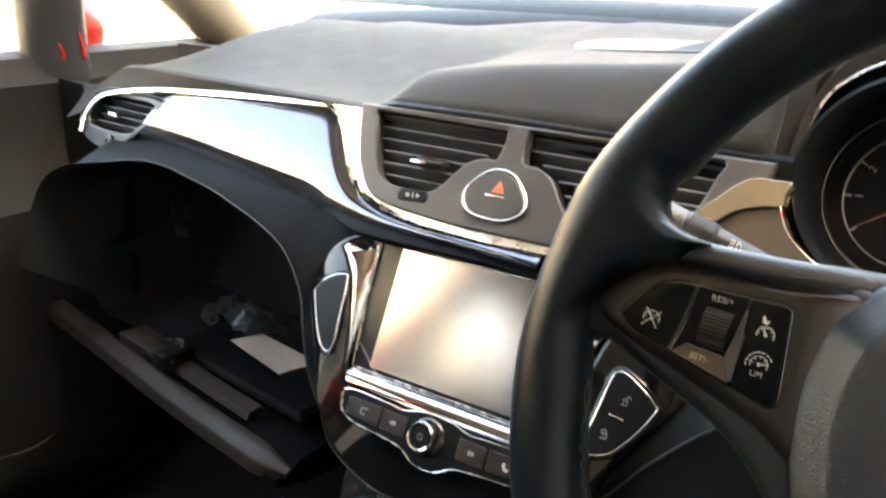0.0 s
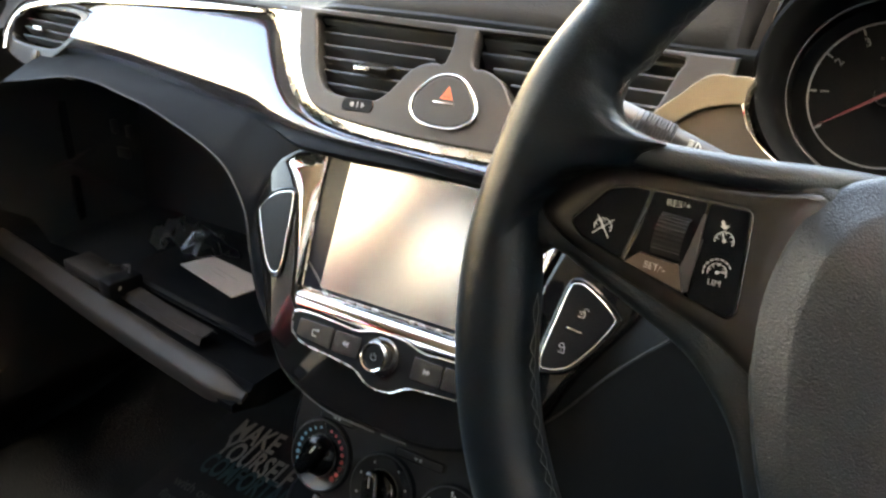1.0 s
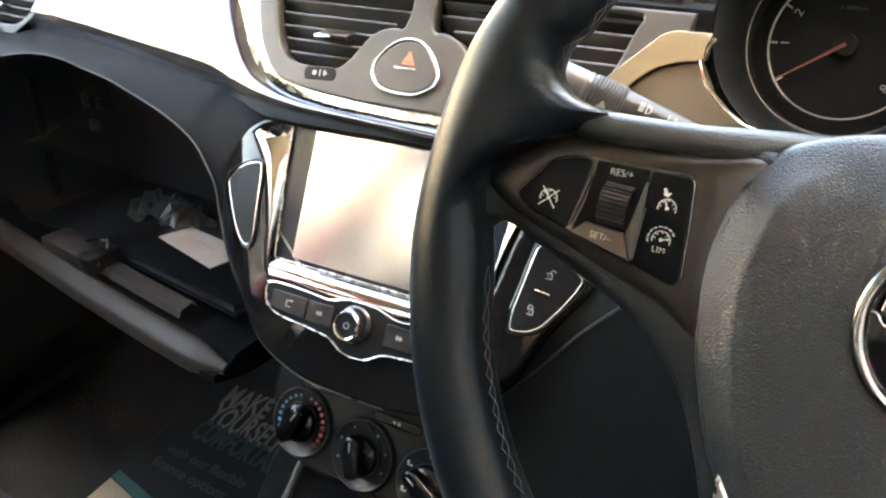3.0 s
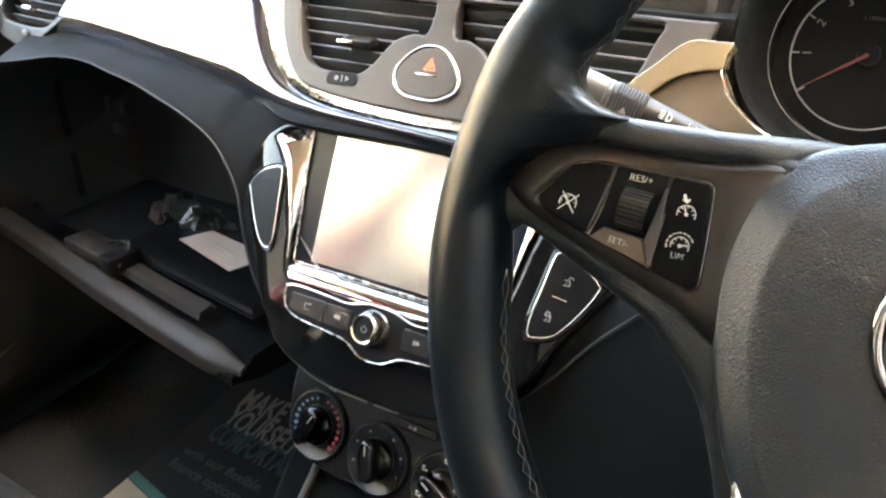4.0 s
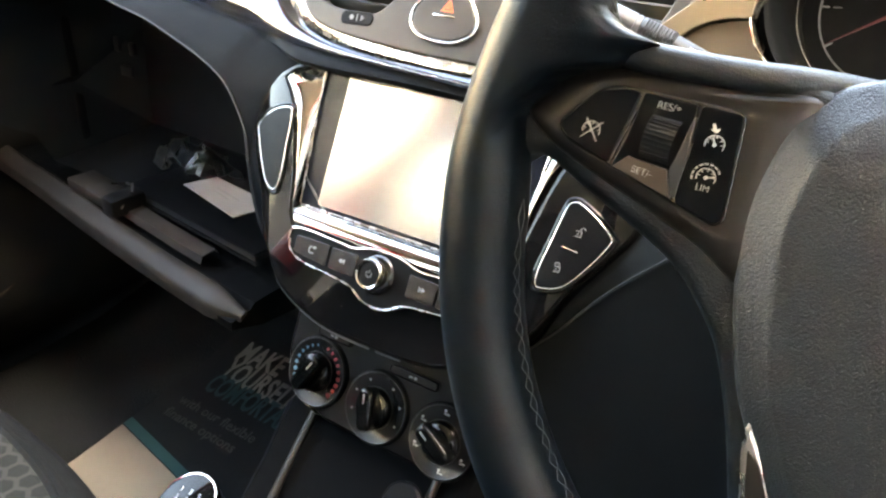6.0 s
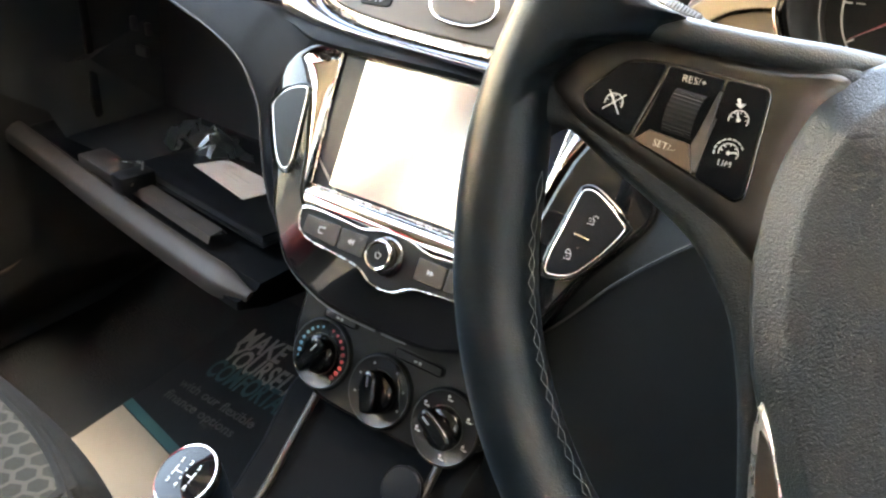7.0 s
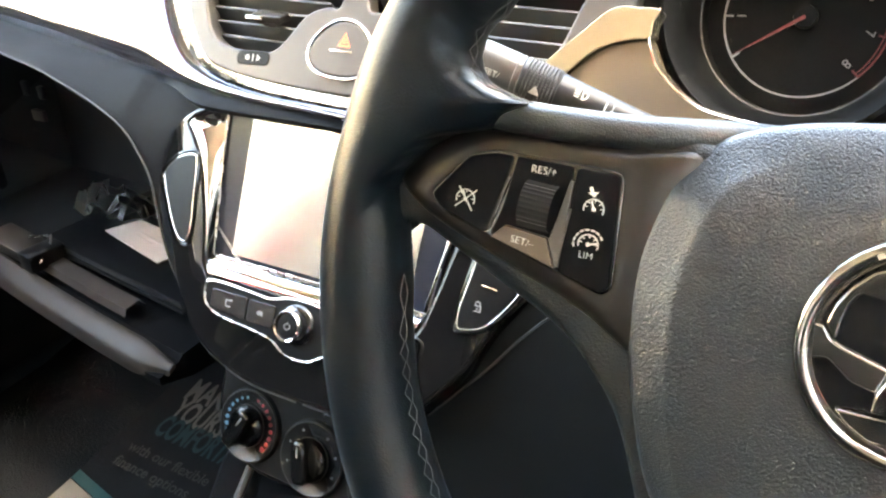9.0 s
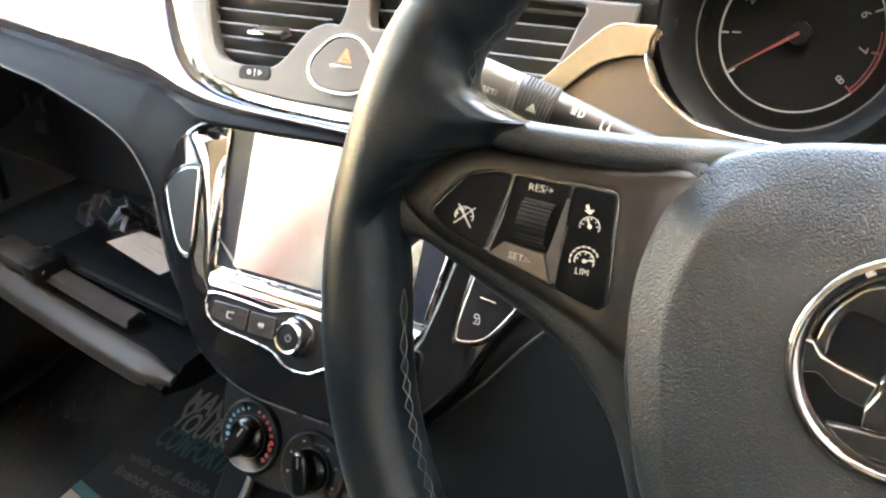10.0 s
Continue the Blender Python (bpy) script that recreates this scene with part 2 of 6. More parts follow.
def plate(outlines, thick, bevel=0.0, res=3):
    """A flat plate in its own XY plane with rounded edges and holes; its front is at z = 0."""
    cu = bpy.data.curves.new("plate", "CURVE")
    cu.dimensions, cu.fill_mode = "2D", "BOTH"
    cu.extrude, cu.bevel_depth, cu.bevel_resolution, cu.offset = max(thick / 2 - bevel, 0.00002), bevel, res, -bevel
    for ol in outlines:
        sp = cu.splines.new("POLY")
        sp.points.add(len(ol) - 1)
        for q, p in zip(sp.points, ol):
            q.co = (p[0], p[1], 0, 1)
        sp.use_cyclic_u = True
    ob = bpy.data.objects.new("plate", cu)
    scene.collection.objects.link(ob)
    me = bpy.data.meshes.new_from_object(ob.evaluated_get(bpy.context.evaluated_depsgraph_get()))
    bpy.data.objects.remove(ob)
    bpy.data.curves.remove(cu)
    me.transform(Matrix.Translation((0, 0, -thick / 2)))
    return me


def letters(body, size, thick=0.0002, shear=0.0, weight=0.0, align="CENTER"):
    cu = bpy.data.curves.new("letters", "FONT")
    cu.body, cu.size, cu.extrude, cu.shear, cu.offset = body, size, thick, shear, weight
    cu.align_x, cu.align_y = align, "CENTER"
    cu.resolution_u = 3
    ob = bpy.data.objects.new("letters", cu)
    scene.collection.objects.link(ob)
    me = bpy.data.meshes.new_from_object(ob.evaluated_get(bpy.context.evaluated_depsgraph_get()))
    bpy.data.objects.remove(ob)
    bpy.data.curves.remove(cu)
    return me


def tube(path, radius, sides=10, closed=False, flat=1.0, up=None, caps=True):
    """A tube along a path; radius may be a function of the share of the way."""
    bm = bmesh.new()
    pts = [Vector(p) for p in path]
    n, rings = len(pts), []
    ref = Vector(up) if up else None
    last = None
    for i, p in enumerate(pts):
        a = pts[i - 1] if (i or closed) else p
        b = pts[(i + 1) % n] if (i < n - 1 or closed) else p
        t = (b - a).normalized()
        if ref is None:
            ref = t.orthogonal()
        side = t.cross(ref if up else (last or ref)).normalized()
        nor = side.cross(t).normalized()
        if not up:
            last = nor
        r = radius(i / max(n - 1, 1)) if callable(radius) else radius
        rings.append([bm.verts.new(p + side * (math.cos(2 * math.pi * k / sides) * r) + nor * (math.sin(2 * math.pi * k / sides) * r * flat)) for k in range(sides)])
    for i in range(n if closed else n - 1):
        for k in range(sides):
            bm.faces.new((rings[i][k], rings[i][(k + 1) % sides], rings[(i + 1) % n][(k + 1) % sides], rings[(i + 1) % n][k]))
    if caps and not closed:
        bm.faces.new(rings[0][::-1])
        bm.faces.new(rings[-1])
    return bm


def loft(sections, closed=False, caps=False, bm=None):
    """A skin over rows of points."""
    bm = bm or bmesh.new()
    rows = [[bm.verts.new(p) for p in s] for s in sections]
    for a, b in zip(rows, rows[1:]):
        m = len(a)
        for k in range(m if closed else m - 1):
            bm.faces.new((a[k], a[(k + 1) % m], b[(k + 1) % m], b[k]))
    if caps:
        bm.faces.new(rows[0][::-1])
        bm.faces.new(rows[-1])
    return bm


def lathe(profile, sides=48, caps=True):
    """Rows of (radius, height) turned round z."""
    rows = [[(r * math.cos(2 * math.pi * k / sides), r * math.sin(2 * math.pi * k / sides), z) for k in range(sides)] for r, z in profile]
    return loft(rows, closed=True, caps=caps)


def box(size, bevel=0.0, seg=2):
    bm = bmesh.new()
    bmesh.ops.create_cube(bm, size=1)
    bmesh.ops.scale(bm, vec=size, verts=bm.verts[:])
    if bevel:
        bmesh.ops.bevel(bm, geom=bm.edges[:], offset=bevel, segments=seg, profile=0.5, affect="EDGES")
    return bm


def thicken(ob, t, offset=-1.0):
    mod = ob.modifiers.new("thickness", "SOLIDIFY")
    mod.thickness, mod.offset = t, offset
    return ob


def frame_at(origin, lean, turn=0.0):
    """A plane that leans back by so many degrees: x to the right, y up in the plane, z towards the cabin."""
    c, s = math.cos(radians(lean)), math.sin(radians(lean))
    m = Matrix(((1, 0, 0, 0), (0, s, -c, 0), (0, c, s, 0), (0, 0, 0, 1)))
    return Matrix.Translation(origin) @ pose(0, 0, 0, 0, 0, turn) @ m


def shifted(m, x, y, z=0.0, spin=0.0):
    return m @ Matrix.Translation((x, y, z)) @ pose(0, 0, 0, 0, 0, spin)


def smooth(t):
    t = min(max(t, 0.0), 1.0)
    return t * t * (3 - 2 * t)


def mirrored(points, x=0.0):
    return [(2 * x - p[0], *p[1:]) for p in points][::-1]


def circle(r, n=32, cx=0.0, cy=0.0):
    return [(cx + r * math.cos(2 * math.pi * k / n), cy + r * math.sin(2 * math.pi * k / n)) for k in range(n)]


def arc(r, a0, a1, n=16, cx=0.0, cy=0.0):
    return [(cx + r * math.cos(radians(a0 + (a1 - a0) * k / n)), cy + r * math.sin(radians(a0 + (a1 - a0) * k / n))) for k in range(n + 1)]


def band(r0, r1, a0, a1, n=20, cx=0.0, cy=0.0):
    return arc(r0, a0, a1, n, cx, cy) + arc(r1, a1, a0, n, cx, cy)


def rounded(points, r=0.003, n=4):
    """A polygon with its corners cut round."""
    out = []
    pts = [Vector(p[:2]) for p in points]
    for i, p in enumerate(pts):
        a, b = (pts[i - 1] - p), (pts[(i + 1) % len(pts)] - p)
        ra = min(r, a.length * 0.45, b.length * 0.45)
        s, e = p + a.normalized() * ra, p + b.normalized() * ra
        for k in range(n + 1):
            t = k / n
            out.append((1 - t) ** 2 * s + 2 * t * (1 - t) * p + t * t * e)
    return out


def bar(x0, y0, x1, y1, w):
    d = Vector((x1 - x0, y1 - y0)).normalized()
    q = Vector((-d.y, d.x)) * w / 2
    a, b = Vector((x0, y0)), Vector((x1, y1))
    return [a + q, b + q, b - q, a - q]


def diced(me, xs):
    """Cuts a plate into strips, so that it can be bent."""
    bm = bmesh.new()
    bm.from_mesh(me)
    for x in xs:
        bmesh.ops.bisect_plane(bm, geom=bm.verts[:] + bm.edges[:] + bm.faces[:], plane_co=(x, 0, 0), plane_no=(1, 0, 0))
    bm.to_mesh(me)
    bm.free()
    return me


def bent(me, start=0.098, pull=3.0):
    """Rolls the flanks of a face back."""
    for v in me.vertices:
        d = max(0.0, abs(v.co.x) - start)
        v.co.z -= pull * d * d
    return me


def bent_points(points, start=0.098, pull=3.0):
    return [(x, y, z - pull * max(0.0, abs(x) - start) ** 2) for x, y, z in points]


XC = -0.277  # the car's middle line
DISPLAY.node_tree.nodes["Principled BSDF"].inputs["Coat Roughness"].default_value = 0.16
DISPLAY.node_tree.nodes["Principled BSDF"].inputs["Coat IOR"].default_value = 2.3

# ---- cabin shell ----
LEFT, RIGHT = -0.935, 0.381


def sheet(name, corners, mat, label="", parent=None, thick=0.0, kind="structure", category=""):
    bm = bmesh.new()
    bm.faces.new([bm.verts.new(c) for c in corners])
    ob = part(name, bm, mat, parent, label)
    if thick:
        thicken(ob, thick, 0)
    if not parent:
        tagged(ob, "", category or name.split("_")[0], "", kind)
    return ob


# floor pan: a gently rising toe board
rows = []
for y, z in ((-1.6, 0.06), (-0.3, 0.030), (0.30, 0.030), (0.62, 0.043), (0.78, 0.095), (0.95, 0.30), (1.02, 0.62)):
    rows.append([(LEFT - 0.02 + (RIGHT - LEFT + 0.04) * k / 12, y, z) for k in range(13)])
floor = part("floor", loft(rows), CARPET)
tagged(floor, "black carpeted car floor with a rising toe board", "floor", "", "structure")
thicken(floor, 0.02, 0)

# roof lining, gently domed
rows = []
for y in np.linspace(-1.7, 0.33, 14):
    rows.append([(LEFT + 0.10 + (RIGHT - LEFT - 0.20) * k / 12, y, 1.135 + 0.05 * math.sin(math.pi * k / 12) - 0.05 * smooth((y - 0.05) / 0.35) - 0.10 * smooth((-1.1 - y) / 0.6)) for k in range(13)])
ceiling = part("ceiling", loft(rows), HEADLINER)
tagged(ceiling, "pale beige fabric roof lining", "ceiling", "", "structure")
thicken(ceiling, 0.03, 1)


def pillar(name, path, r, flat, label, mat):
    ob = part(name, tube(spline(path, 8), r, 14, flat=flat), mat)
    return tagged(ob, label, "pillar", "window pillars", "structure")


for side, sx in (("left", -1), ("right", 1)):
    X = LEFT if sx < 0 else RIGHT
    i = -sx  # towards the cabin
    pillar("pillar_a_" + side, [(X - i * 0.02, 0.90, 0.60), (X, 0.80, 0.680), (X + i * 0.016, 0.69, 0.764), (X + i * 0.050, 0.52, 0.895), (X + i * 0.09, 0.34, 1.010), (X + i * 0.112, 0.22, 1.065)], 0.036, 1.1, "beige plastic windscreen pillar", PILLARTRIM)
    pillar("pillar_quarter_" + side, [(X, 0.572, 0.60), (X + i * 0.005, 0.569, 0.68), (X + i * 0.03, 0.560, 0.84)], 0.034, 1.1, "dark upright bar between the door window and quarter light", DARK)
    pillar("pillar_b_" + side, [(X, -0.30, 0.55), (X + i * 0.05, -0.33, 0.85), (X + i * 0.11, -0.36, 1.12)], 0.045, 0.8, "beige plastic middle pillar", PILLARTRIM)
    pillar("pillar_c_" + side, [(X, -1.58, 0.55), (X + i * 0.06, -1.62, 0.85), (X + i * 0.13, -1.66, 1.06)], 0.06, 0.8, "beige plastic rear pillar", PILLARTRIM)
    pillar("roof_rail_" + side, [(X + i * 0.112, 0.26, 1.052), (X + i * 0.112, 0.0, 1.100), (X + i * 0.105, -0.3, 1.115), (X + i * 0.11, -1.0, 1.11), (X + i * 0.13, -1.5, 1.04)], 0.035, 1.0, "beige roof rail above the side windows", PILLARTRIM)
    sheet("wall_side_" + side, [(X - i * 0.035, -1.82, -0.1), (X - i * 0.035, 1.05, -0.1), (X - i * 0.035, 1.05, 0.610), (X - i * 0.035, -1.82, 0.610)], REDPAINT, "red painted body side behind the door lining", thick=0.012)
    sheet("sill_" + side, [(X - i * 0.03, -1.8, 0.02), (X - i * 0.03, 1.04, 0.02), (X + i * 0.02, 1.04, 0.115), (X + i * 0.02, -1.8, 0.115)], DARK, "dark plastic door sill", thick=0.01)
    for y, z0, z1 in ((0.563, 0.626, 0.650), (0.588, 0.622, 0.662)):
        ob = part("trim_window_" + side, tube(spline([(X + i * 0.028, y, z0), (X + i * 0.036, y - 0.002, (z0 + z1) / 2), (X + i * 0.037, y - 0.006, z1)], 5), lambda t: 0.0032 - 0.0024 * t, 8), REDPAINT)
        tagged(ob, "narrow red painted edge on the window divider", "trim", "", "structure")
    door = thing("door_" + side, (X, 0.1, 0.05), "dark plastic car door with an armrest and a raised window sill", "door", "car doors", "structure")
    rows = []
    for y in np.linspace(-1.6, 0.86, 24):
        prof = [(0.0, 0.10), (0.02, 0.16), (0.035, 0.26), (0.03, 0.36), (0.045, 0.42), (0.045, 0.47), (0.015, 0.50), (0.005, 0.570), (0.012, 0.602), (0.0, 0.616), (-0.03, 0.618)]
        rise = 0.012 * smooth((0.2 - y) / 1.2)
        rows.append([(X + i * a, y, z + rise * (z > 0.5)) for a, z in prof])
    panel = part("door_panel", loft(rows), DOORTRIM, door)
    thicken(panel, 0.02, 1)
    part("window_frame", tube(spline([(X + i * 0.040, 0.515, 0.860), (X + i * 0.062, 0.42, 0.915), (X + i * 0.094, 0.25, 1.010), (X + i * 0.104, -0.05, 1.062), (X + i * 0.108, -0.262, 1.060), (X + i * 0.088, -0.272, 0.94), (X + i * 0.062, -0.262, 0.79), (X + i * 0.030, -0.255, 0.63)], 6), lambda t: 0.011 + 0.018 * smooth((t - 0.22) / 0.15), 12), REDPAINT, door, "red painted inner edge of the window frame")
    part("grab_handle", tube(spline([(X + i * 0.01, 0.20, 0.50), (X + i * 0.055, 0.24, 0.515), (X + i * 0.055, 0.40, 0.555), (X + i * 0.01, 0.47, 0.585)], 8), 0.011, 12, flat=1.4), DARK, door)
    part("handle_surround", tube(spline([(X + i * 0.014, 0.515, 0.606), (X + i * 0.017, 0.46, 0.602), (X + i * 0.017, 0.40, 0.598), (X + i * 0.014, 0.34, 0.594)], 8), 0.004, 8), GREY, door, "grey door handle surround")
    part("door_pocket", tube(spline([(X + i * 0.04, y, z) for y, z in ((0.300, 0.200), (0.380, 0.194), (0.420, 0.190), (0.446, 0.1845), (0.4715, 0.1858), (0.4954, 0.1976), (0.5131, 0.2175), (0.528, 0.240))], 8), 0.005, 8), TAUPE, door, "pale moulded edge of the door pocket")
    # flat near-black sheet: shade of the pull recess put into colour
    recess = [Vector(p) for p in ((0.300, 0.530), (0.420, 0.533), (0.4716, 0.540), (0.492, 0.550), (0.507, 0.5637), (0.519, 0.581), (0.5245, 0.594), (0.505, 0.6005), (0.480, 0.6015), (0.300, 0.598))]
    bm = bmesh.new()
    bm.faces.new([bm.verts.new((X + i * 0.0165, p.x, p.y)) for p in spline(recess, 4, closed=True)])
    part("recess_shade", bm, DIALFACE, door, "flat black sheet painted as the shade in the door pull recess")
    part("recess_edge", tube([(X + i * 0.0175, p.x, p.y) for p in spline(recess, 4, closed=True)], 0.0022, 8, closed=True), DOORTRIM, door)
    for nm, pts in (("window_front_" + side, [(X, 0.54, 0.61), (X + i * 0.030, 0.535, 0.87), (X + i * 0.10, 0.27, 1.09), (X + i * 0.10, -0.3, 1.13), (X, -0.3, 0.61)]),
                    ("window_rear_" + side, [(X, -0.33, 0.61), (X + i * 0.10, -0.36, 1.12), (X + i * 0.12, -1.60, 1.06), (X, -1.52, 0.64)]),
                    ("window_quarter_" + side, [(X, 0.60, 0.61), (X + i * 0.030, 0.585, 0.82), (X, 0.79, 0.68), (X, 0.84, 0.61)])):
        w = sheet(nm, pts, WINDOW, "clear car side window")
        w.visible_shadow = False
        tagged(w, "", "window")
ws = []
for k in range(9):
    x = LEFT + 0.03 + (RIGHT - LEFT - 0.06) * k / 8
    bow = 0.10 * math.sin(math.pi * k / 8)
    ws.append([(x, 0.90 + bow + (-0.57 - bow * 0.9) * t, 0.688 + (0.412 + 0.4 * bow) * t) for t in np.linspace(0, 1, 6)])
w = part("windscreen", loft(ws), WINDOW)
tagged(w, "clear raked windscreen", "windscreen", "", "structure")
w.visible_shadow = False
w = sheet("window_back", [(LEFT + 0.16, -1.78, 0.70), (RIGHT - 0.16, -1.78, 0.70), (RIGHT - 0.2, -1.56, 1.03), (LEFT + 0.2, -1.56, 1.03)], WINDOW, "clear rear window")
w.visible_shadow = False
sheet("wall_tail", [(LEFT, -1.8, 0.02), (RIGHT, -1.8, 0.02), (RIGHT, -1.78, 0.70), (LEFT, -1.78, 0.70)], DARK, "dark lining of the tailgate", thick=0.02)


# ---- seats ----
SEAT_PROFILE = [tuple(p) for p in spline([(0.262, 0.16), (0.276, 0.235), (0.2790, 0.285), (0.2735, 0.312), (0.2600, 0.329), (0.235, 0.336), (0.10, 0.334), (-0.10, 0.322), (-0.26, 0.306), (-0.30, 0.22)], 6)]


def seat_front(u):
    """How far the rounded front of the cushion falls back."""
    return 0.040 * abs(u) ** 3


def crown(u):
    return 0.014 * abs(u) ** 3 - 0.10 * smooth((abs(u) - 0.90) / 0.10) ** 2


def seat(name, x, label, cloth, back):
    s = thing(name, (x, 0.0, 0.06), label, "seat", "front seats")
    us = np.concatenate((np.linspace(-1, -0.86, 10), np.linspace(-0.8, 0.8, 25), np.linspace(0.86, 1, 10)))
    rows = [[(x + u * 0.262, y - seat_front(u), z + crown(u)) for u in us] for y, z in SEAT_PROFILE]
    part("seat_cushion", loft(rows), cloth, s, "dark smooth bolster round the cushion")
    rows = [[(x + u * 0.249, y - 0.006 - seat_front(u * 0.99), z + crown(u * 0.93) + 0.0022 - 0.003 * smooth((abs(u) - 0.97) / 0.03)) for u in np.linspace(-1, 1, 41)] for y, z in SEAT_PROFILE if z > 0.329 or (y < 0.2 and z > 0.29)]
    part("cushion_centre", loft(rows), SEATFAB, s, "pale grey cloth centre with darker hexagons")
    seam = [p for p in SEAT_PROFILE if p[1] > 0.329]
    y0, z0 = seam[0]
    front = [(x + u * 0.249, y0 - 0.006 - seat_front(u * 0.99), z0 + crown(u * 0.93) + 0.0015) for u in np.linspace(-1, 1, 41)]
    sides = [[(x + k * 0.249, y - 0.006 - seat_front(0.99), z + crown(0.93) + 0.0015) for y, z in seam] for k in (-1, 1)]
    part("piping", tube(sides[0][:0:-1] + front + sides[1][1:], 0.0042, 8), cloth, s, "dark seam round the cloth centre")
    top_y, top_z, wide = back[-1][0], back[-1][1], 0.215 if back[-1][1] < 0.85 else 0.245
    rows = []
    for y, z, w in back:
        rows.append([(x + u * w * wide, y + 0.05 * (abs(u) ** 3), z) for u in np.linspace(-1, 1, 15)])
    thicken(part("backrest", loft(rows), cloth, s), 0.09, 0)
    part("headrest", box((0.22, 0.10, 0.15), 0.04, 4), cloth, s, m=pose(x, top_y - 0.06, top_z + 0.06, -34))
    part("seat_base", box((0.42, 0.48, 0.14), 0.02), DARK, s, m=pose(x, 0.0, 0.13))
    return s


seat("car_seat", -0.604, "front passenger seat in dark and pale grey hexagon cloth", SEATBOL, [(-0.25, 0.28, 0.95), (-0.30, 0.44, 1.0), (-0.385, 0.62, 0.98), (-0.46, 0.78, 0.88), (-0.50, 0.86, 0.74), (-0.52, 0.90, 0.5)])
seat("car_seat", 0.05, "unseen front driver seat, cloth blackened to darken reflections in the wheel", DRIVERFAB, [(-0.28, 0.28, 0.95), (-0.36, 0.44, 1.0), (-0.47, 0.62, 0.94), (-0.56, 0.75, 0.78), (-0.60, 0.80, 0.5)])
rear = thing("rear_bench", (XC, -1.05, 0.06), "black cloth rear bench seat", "seat")
part("bench_cushion", box((1.14, 0.50, 0.16), 0.05, 4), SEATBOL, rear, m=pose(XC, -1.05, 0.28, 4))
part("bench_back", box((1.14, 0.14, 0.44), 0.05, 4), SEATBOL, rear, m=pose(XC, -1.36, 0.52, -16))

# ---- footwell ----
mat_sheet = thing("paper_floor_mat", (-0.60, 0.48, 0.055), "black printed paper floor mat with a teal stripe and cream end", "floor mat")


def mat_z(y):
    return float(np.interp(y, (0.2, 0.42, 0.50, 0.62, 0.80), (0.052, 0.054, 0.058, 0.070, 0.118))) + 0.006


def mat_piece(name, x0, x1, y0, y1, m, lift, label="", skew=0.0):
    rows = []
    for y in np.linspace(y0, y1, 14):
        rows.append([(x + skew * (x - x0), y - 0.2 * (x + 0.715), mat_z(y - 0.2 * (x + 0.715)) + lift + 0.002 * math.sin(9 * x + 14 * y)) for x in np.linspace(x0, x1, 16)])
    return part(name, loft(rows), m, mat_sheet, label)


mat_piece("printed_sheet", -0.716, -0.36, 0.493, 0.80, SHEET, 0.0)
mat_piece("teal_stripe", -0.716, -0.36, 0.479, 0.492, TEAL, 0.0005, "teal printed stripe")
mat_piece("cream_end", -0.716, -0.36, 0.20, 0.478, CREAM, 0.0, "cream unprinted end")


def print_line(body, x, y, size, ink, spin=-1.5, weight=0.0012, wide=1.0, lift=0.0034):
    me = letters(body, size, 0.0001, 0.0, weight, "LEFT")
    me.transform(Matrix.Diagonal((wide, 1, 1, 1)))
    m = pose(x, y, mat_z(y) + lift, 11, 0, spin)
    part("lettering", me, ink, mat_sheet, m=m, smooth=False)


print_line("MAKE", -0.681, 0.638, 0.045, GREYINK, spin=1.0, wide=0.60, lift=0.0075)
print_line("YOURSELF", -0.681, 0.610, 0.045, GREYINK, wide=0.56)
print_line("COMFORTABLE", -0.680, 0.582, 0.042, TEALDIM, wide=0.52)
print_line("with our flexible", -0.688, 0.543, 0.0185, DIMINK, weight=0.0002, wide=1.02)
print_line("finance options", -0.688, 0.520, 0.0185, DIMINK, weight=0.0002, wide=1.02)

# ---- steering wheel ----
TILT = 20.5
MW = frame_at((0.037, 0.292, 0.604), TILT)
wheel = thing("steering_wheel", (0.037, 0.292, 0.604), "black leather steering wheel with grey spokes and control buttons", "steering wheel")
R_RIM, R_TUBE = 0.1694, 0.0156


def rim_section(phi):
    """Tube half-sizes: fuller at the grips beside the spokes."""
    g = math.exp(-((math.degrees(phi) % 360 - 158) / 9) ** 2) + math.exp(-((math.degrees(phi) % 360 - 22) / 9) ** 2)
    h = math.exp(-((math.degrees(phi) % 360 - 178) / 10) ** 2) + math.exp(-(((math.degrees(phi) + 180) % 360 - 182) / 10) ** 2)
    return R_TUBE + 0.0022 * g + 0.001 * h, 0.0172 + 0.001 * g


# where the leather of the rim reaches inwards, over the root of the spoke, and ends in its seam
SLEEVE = ((150, -0.1352, 0.0755), (152.5, -0.1384, 0.0705), (155.4, -0.1392, 0.0637), (157.4, -0.1372, 0.0594), (159, -0.1337, 0.0562), (161, -0.1275, 0.0541), (162.5, -0.1225, 0.0530), (163.8, -0.1178, 0.0522), (165.2, -0.1205, 0.0502), (166.5, -0.1245, 0.0480), (168.2, -0.1290, 0.0430), (170.5, -0.1414, 0.0395), (173, -0.1500, 0.0340), (176, -0.1580, 0.0260), (180, -0.1605, 0.0195), (182, -0.1590, 0.0120), (185, -0.1560, 0.0), (188, -0.1530, -0.014), (191, -0.1510, -0.0293))


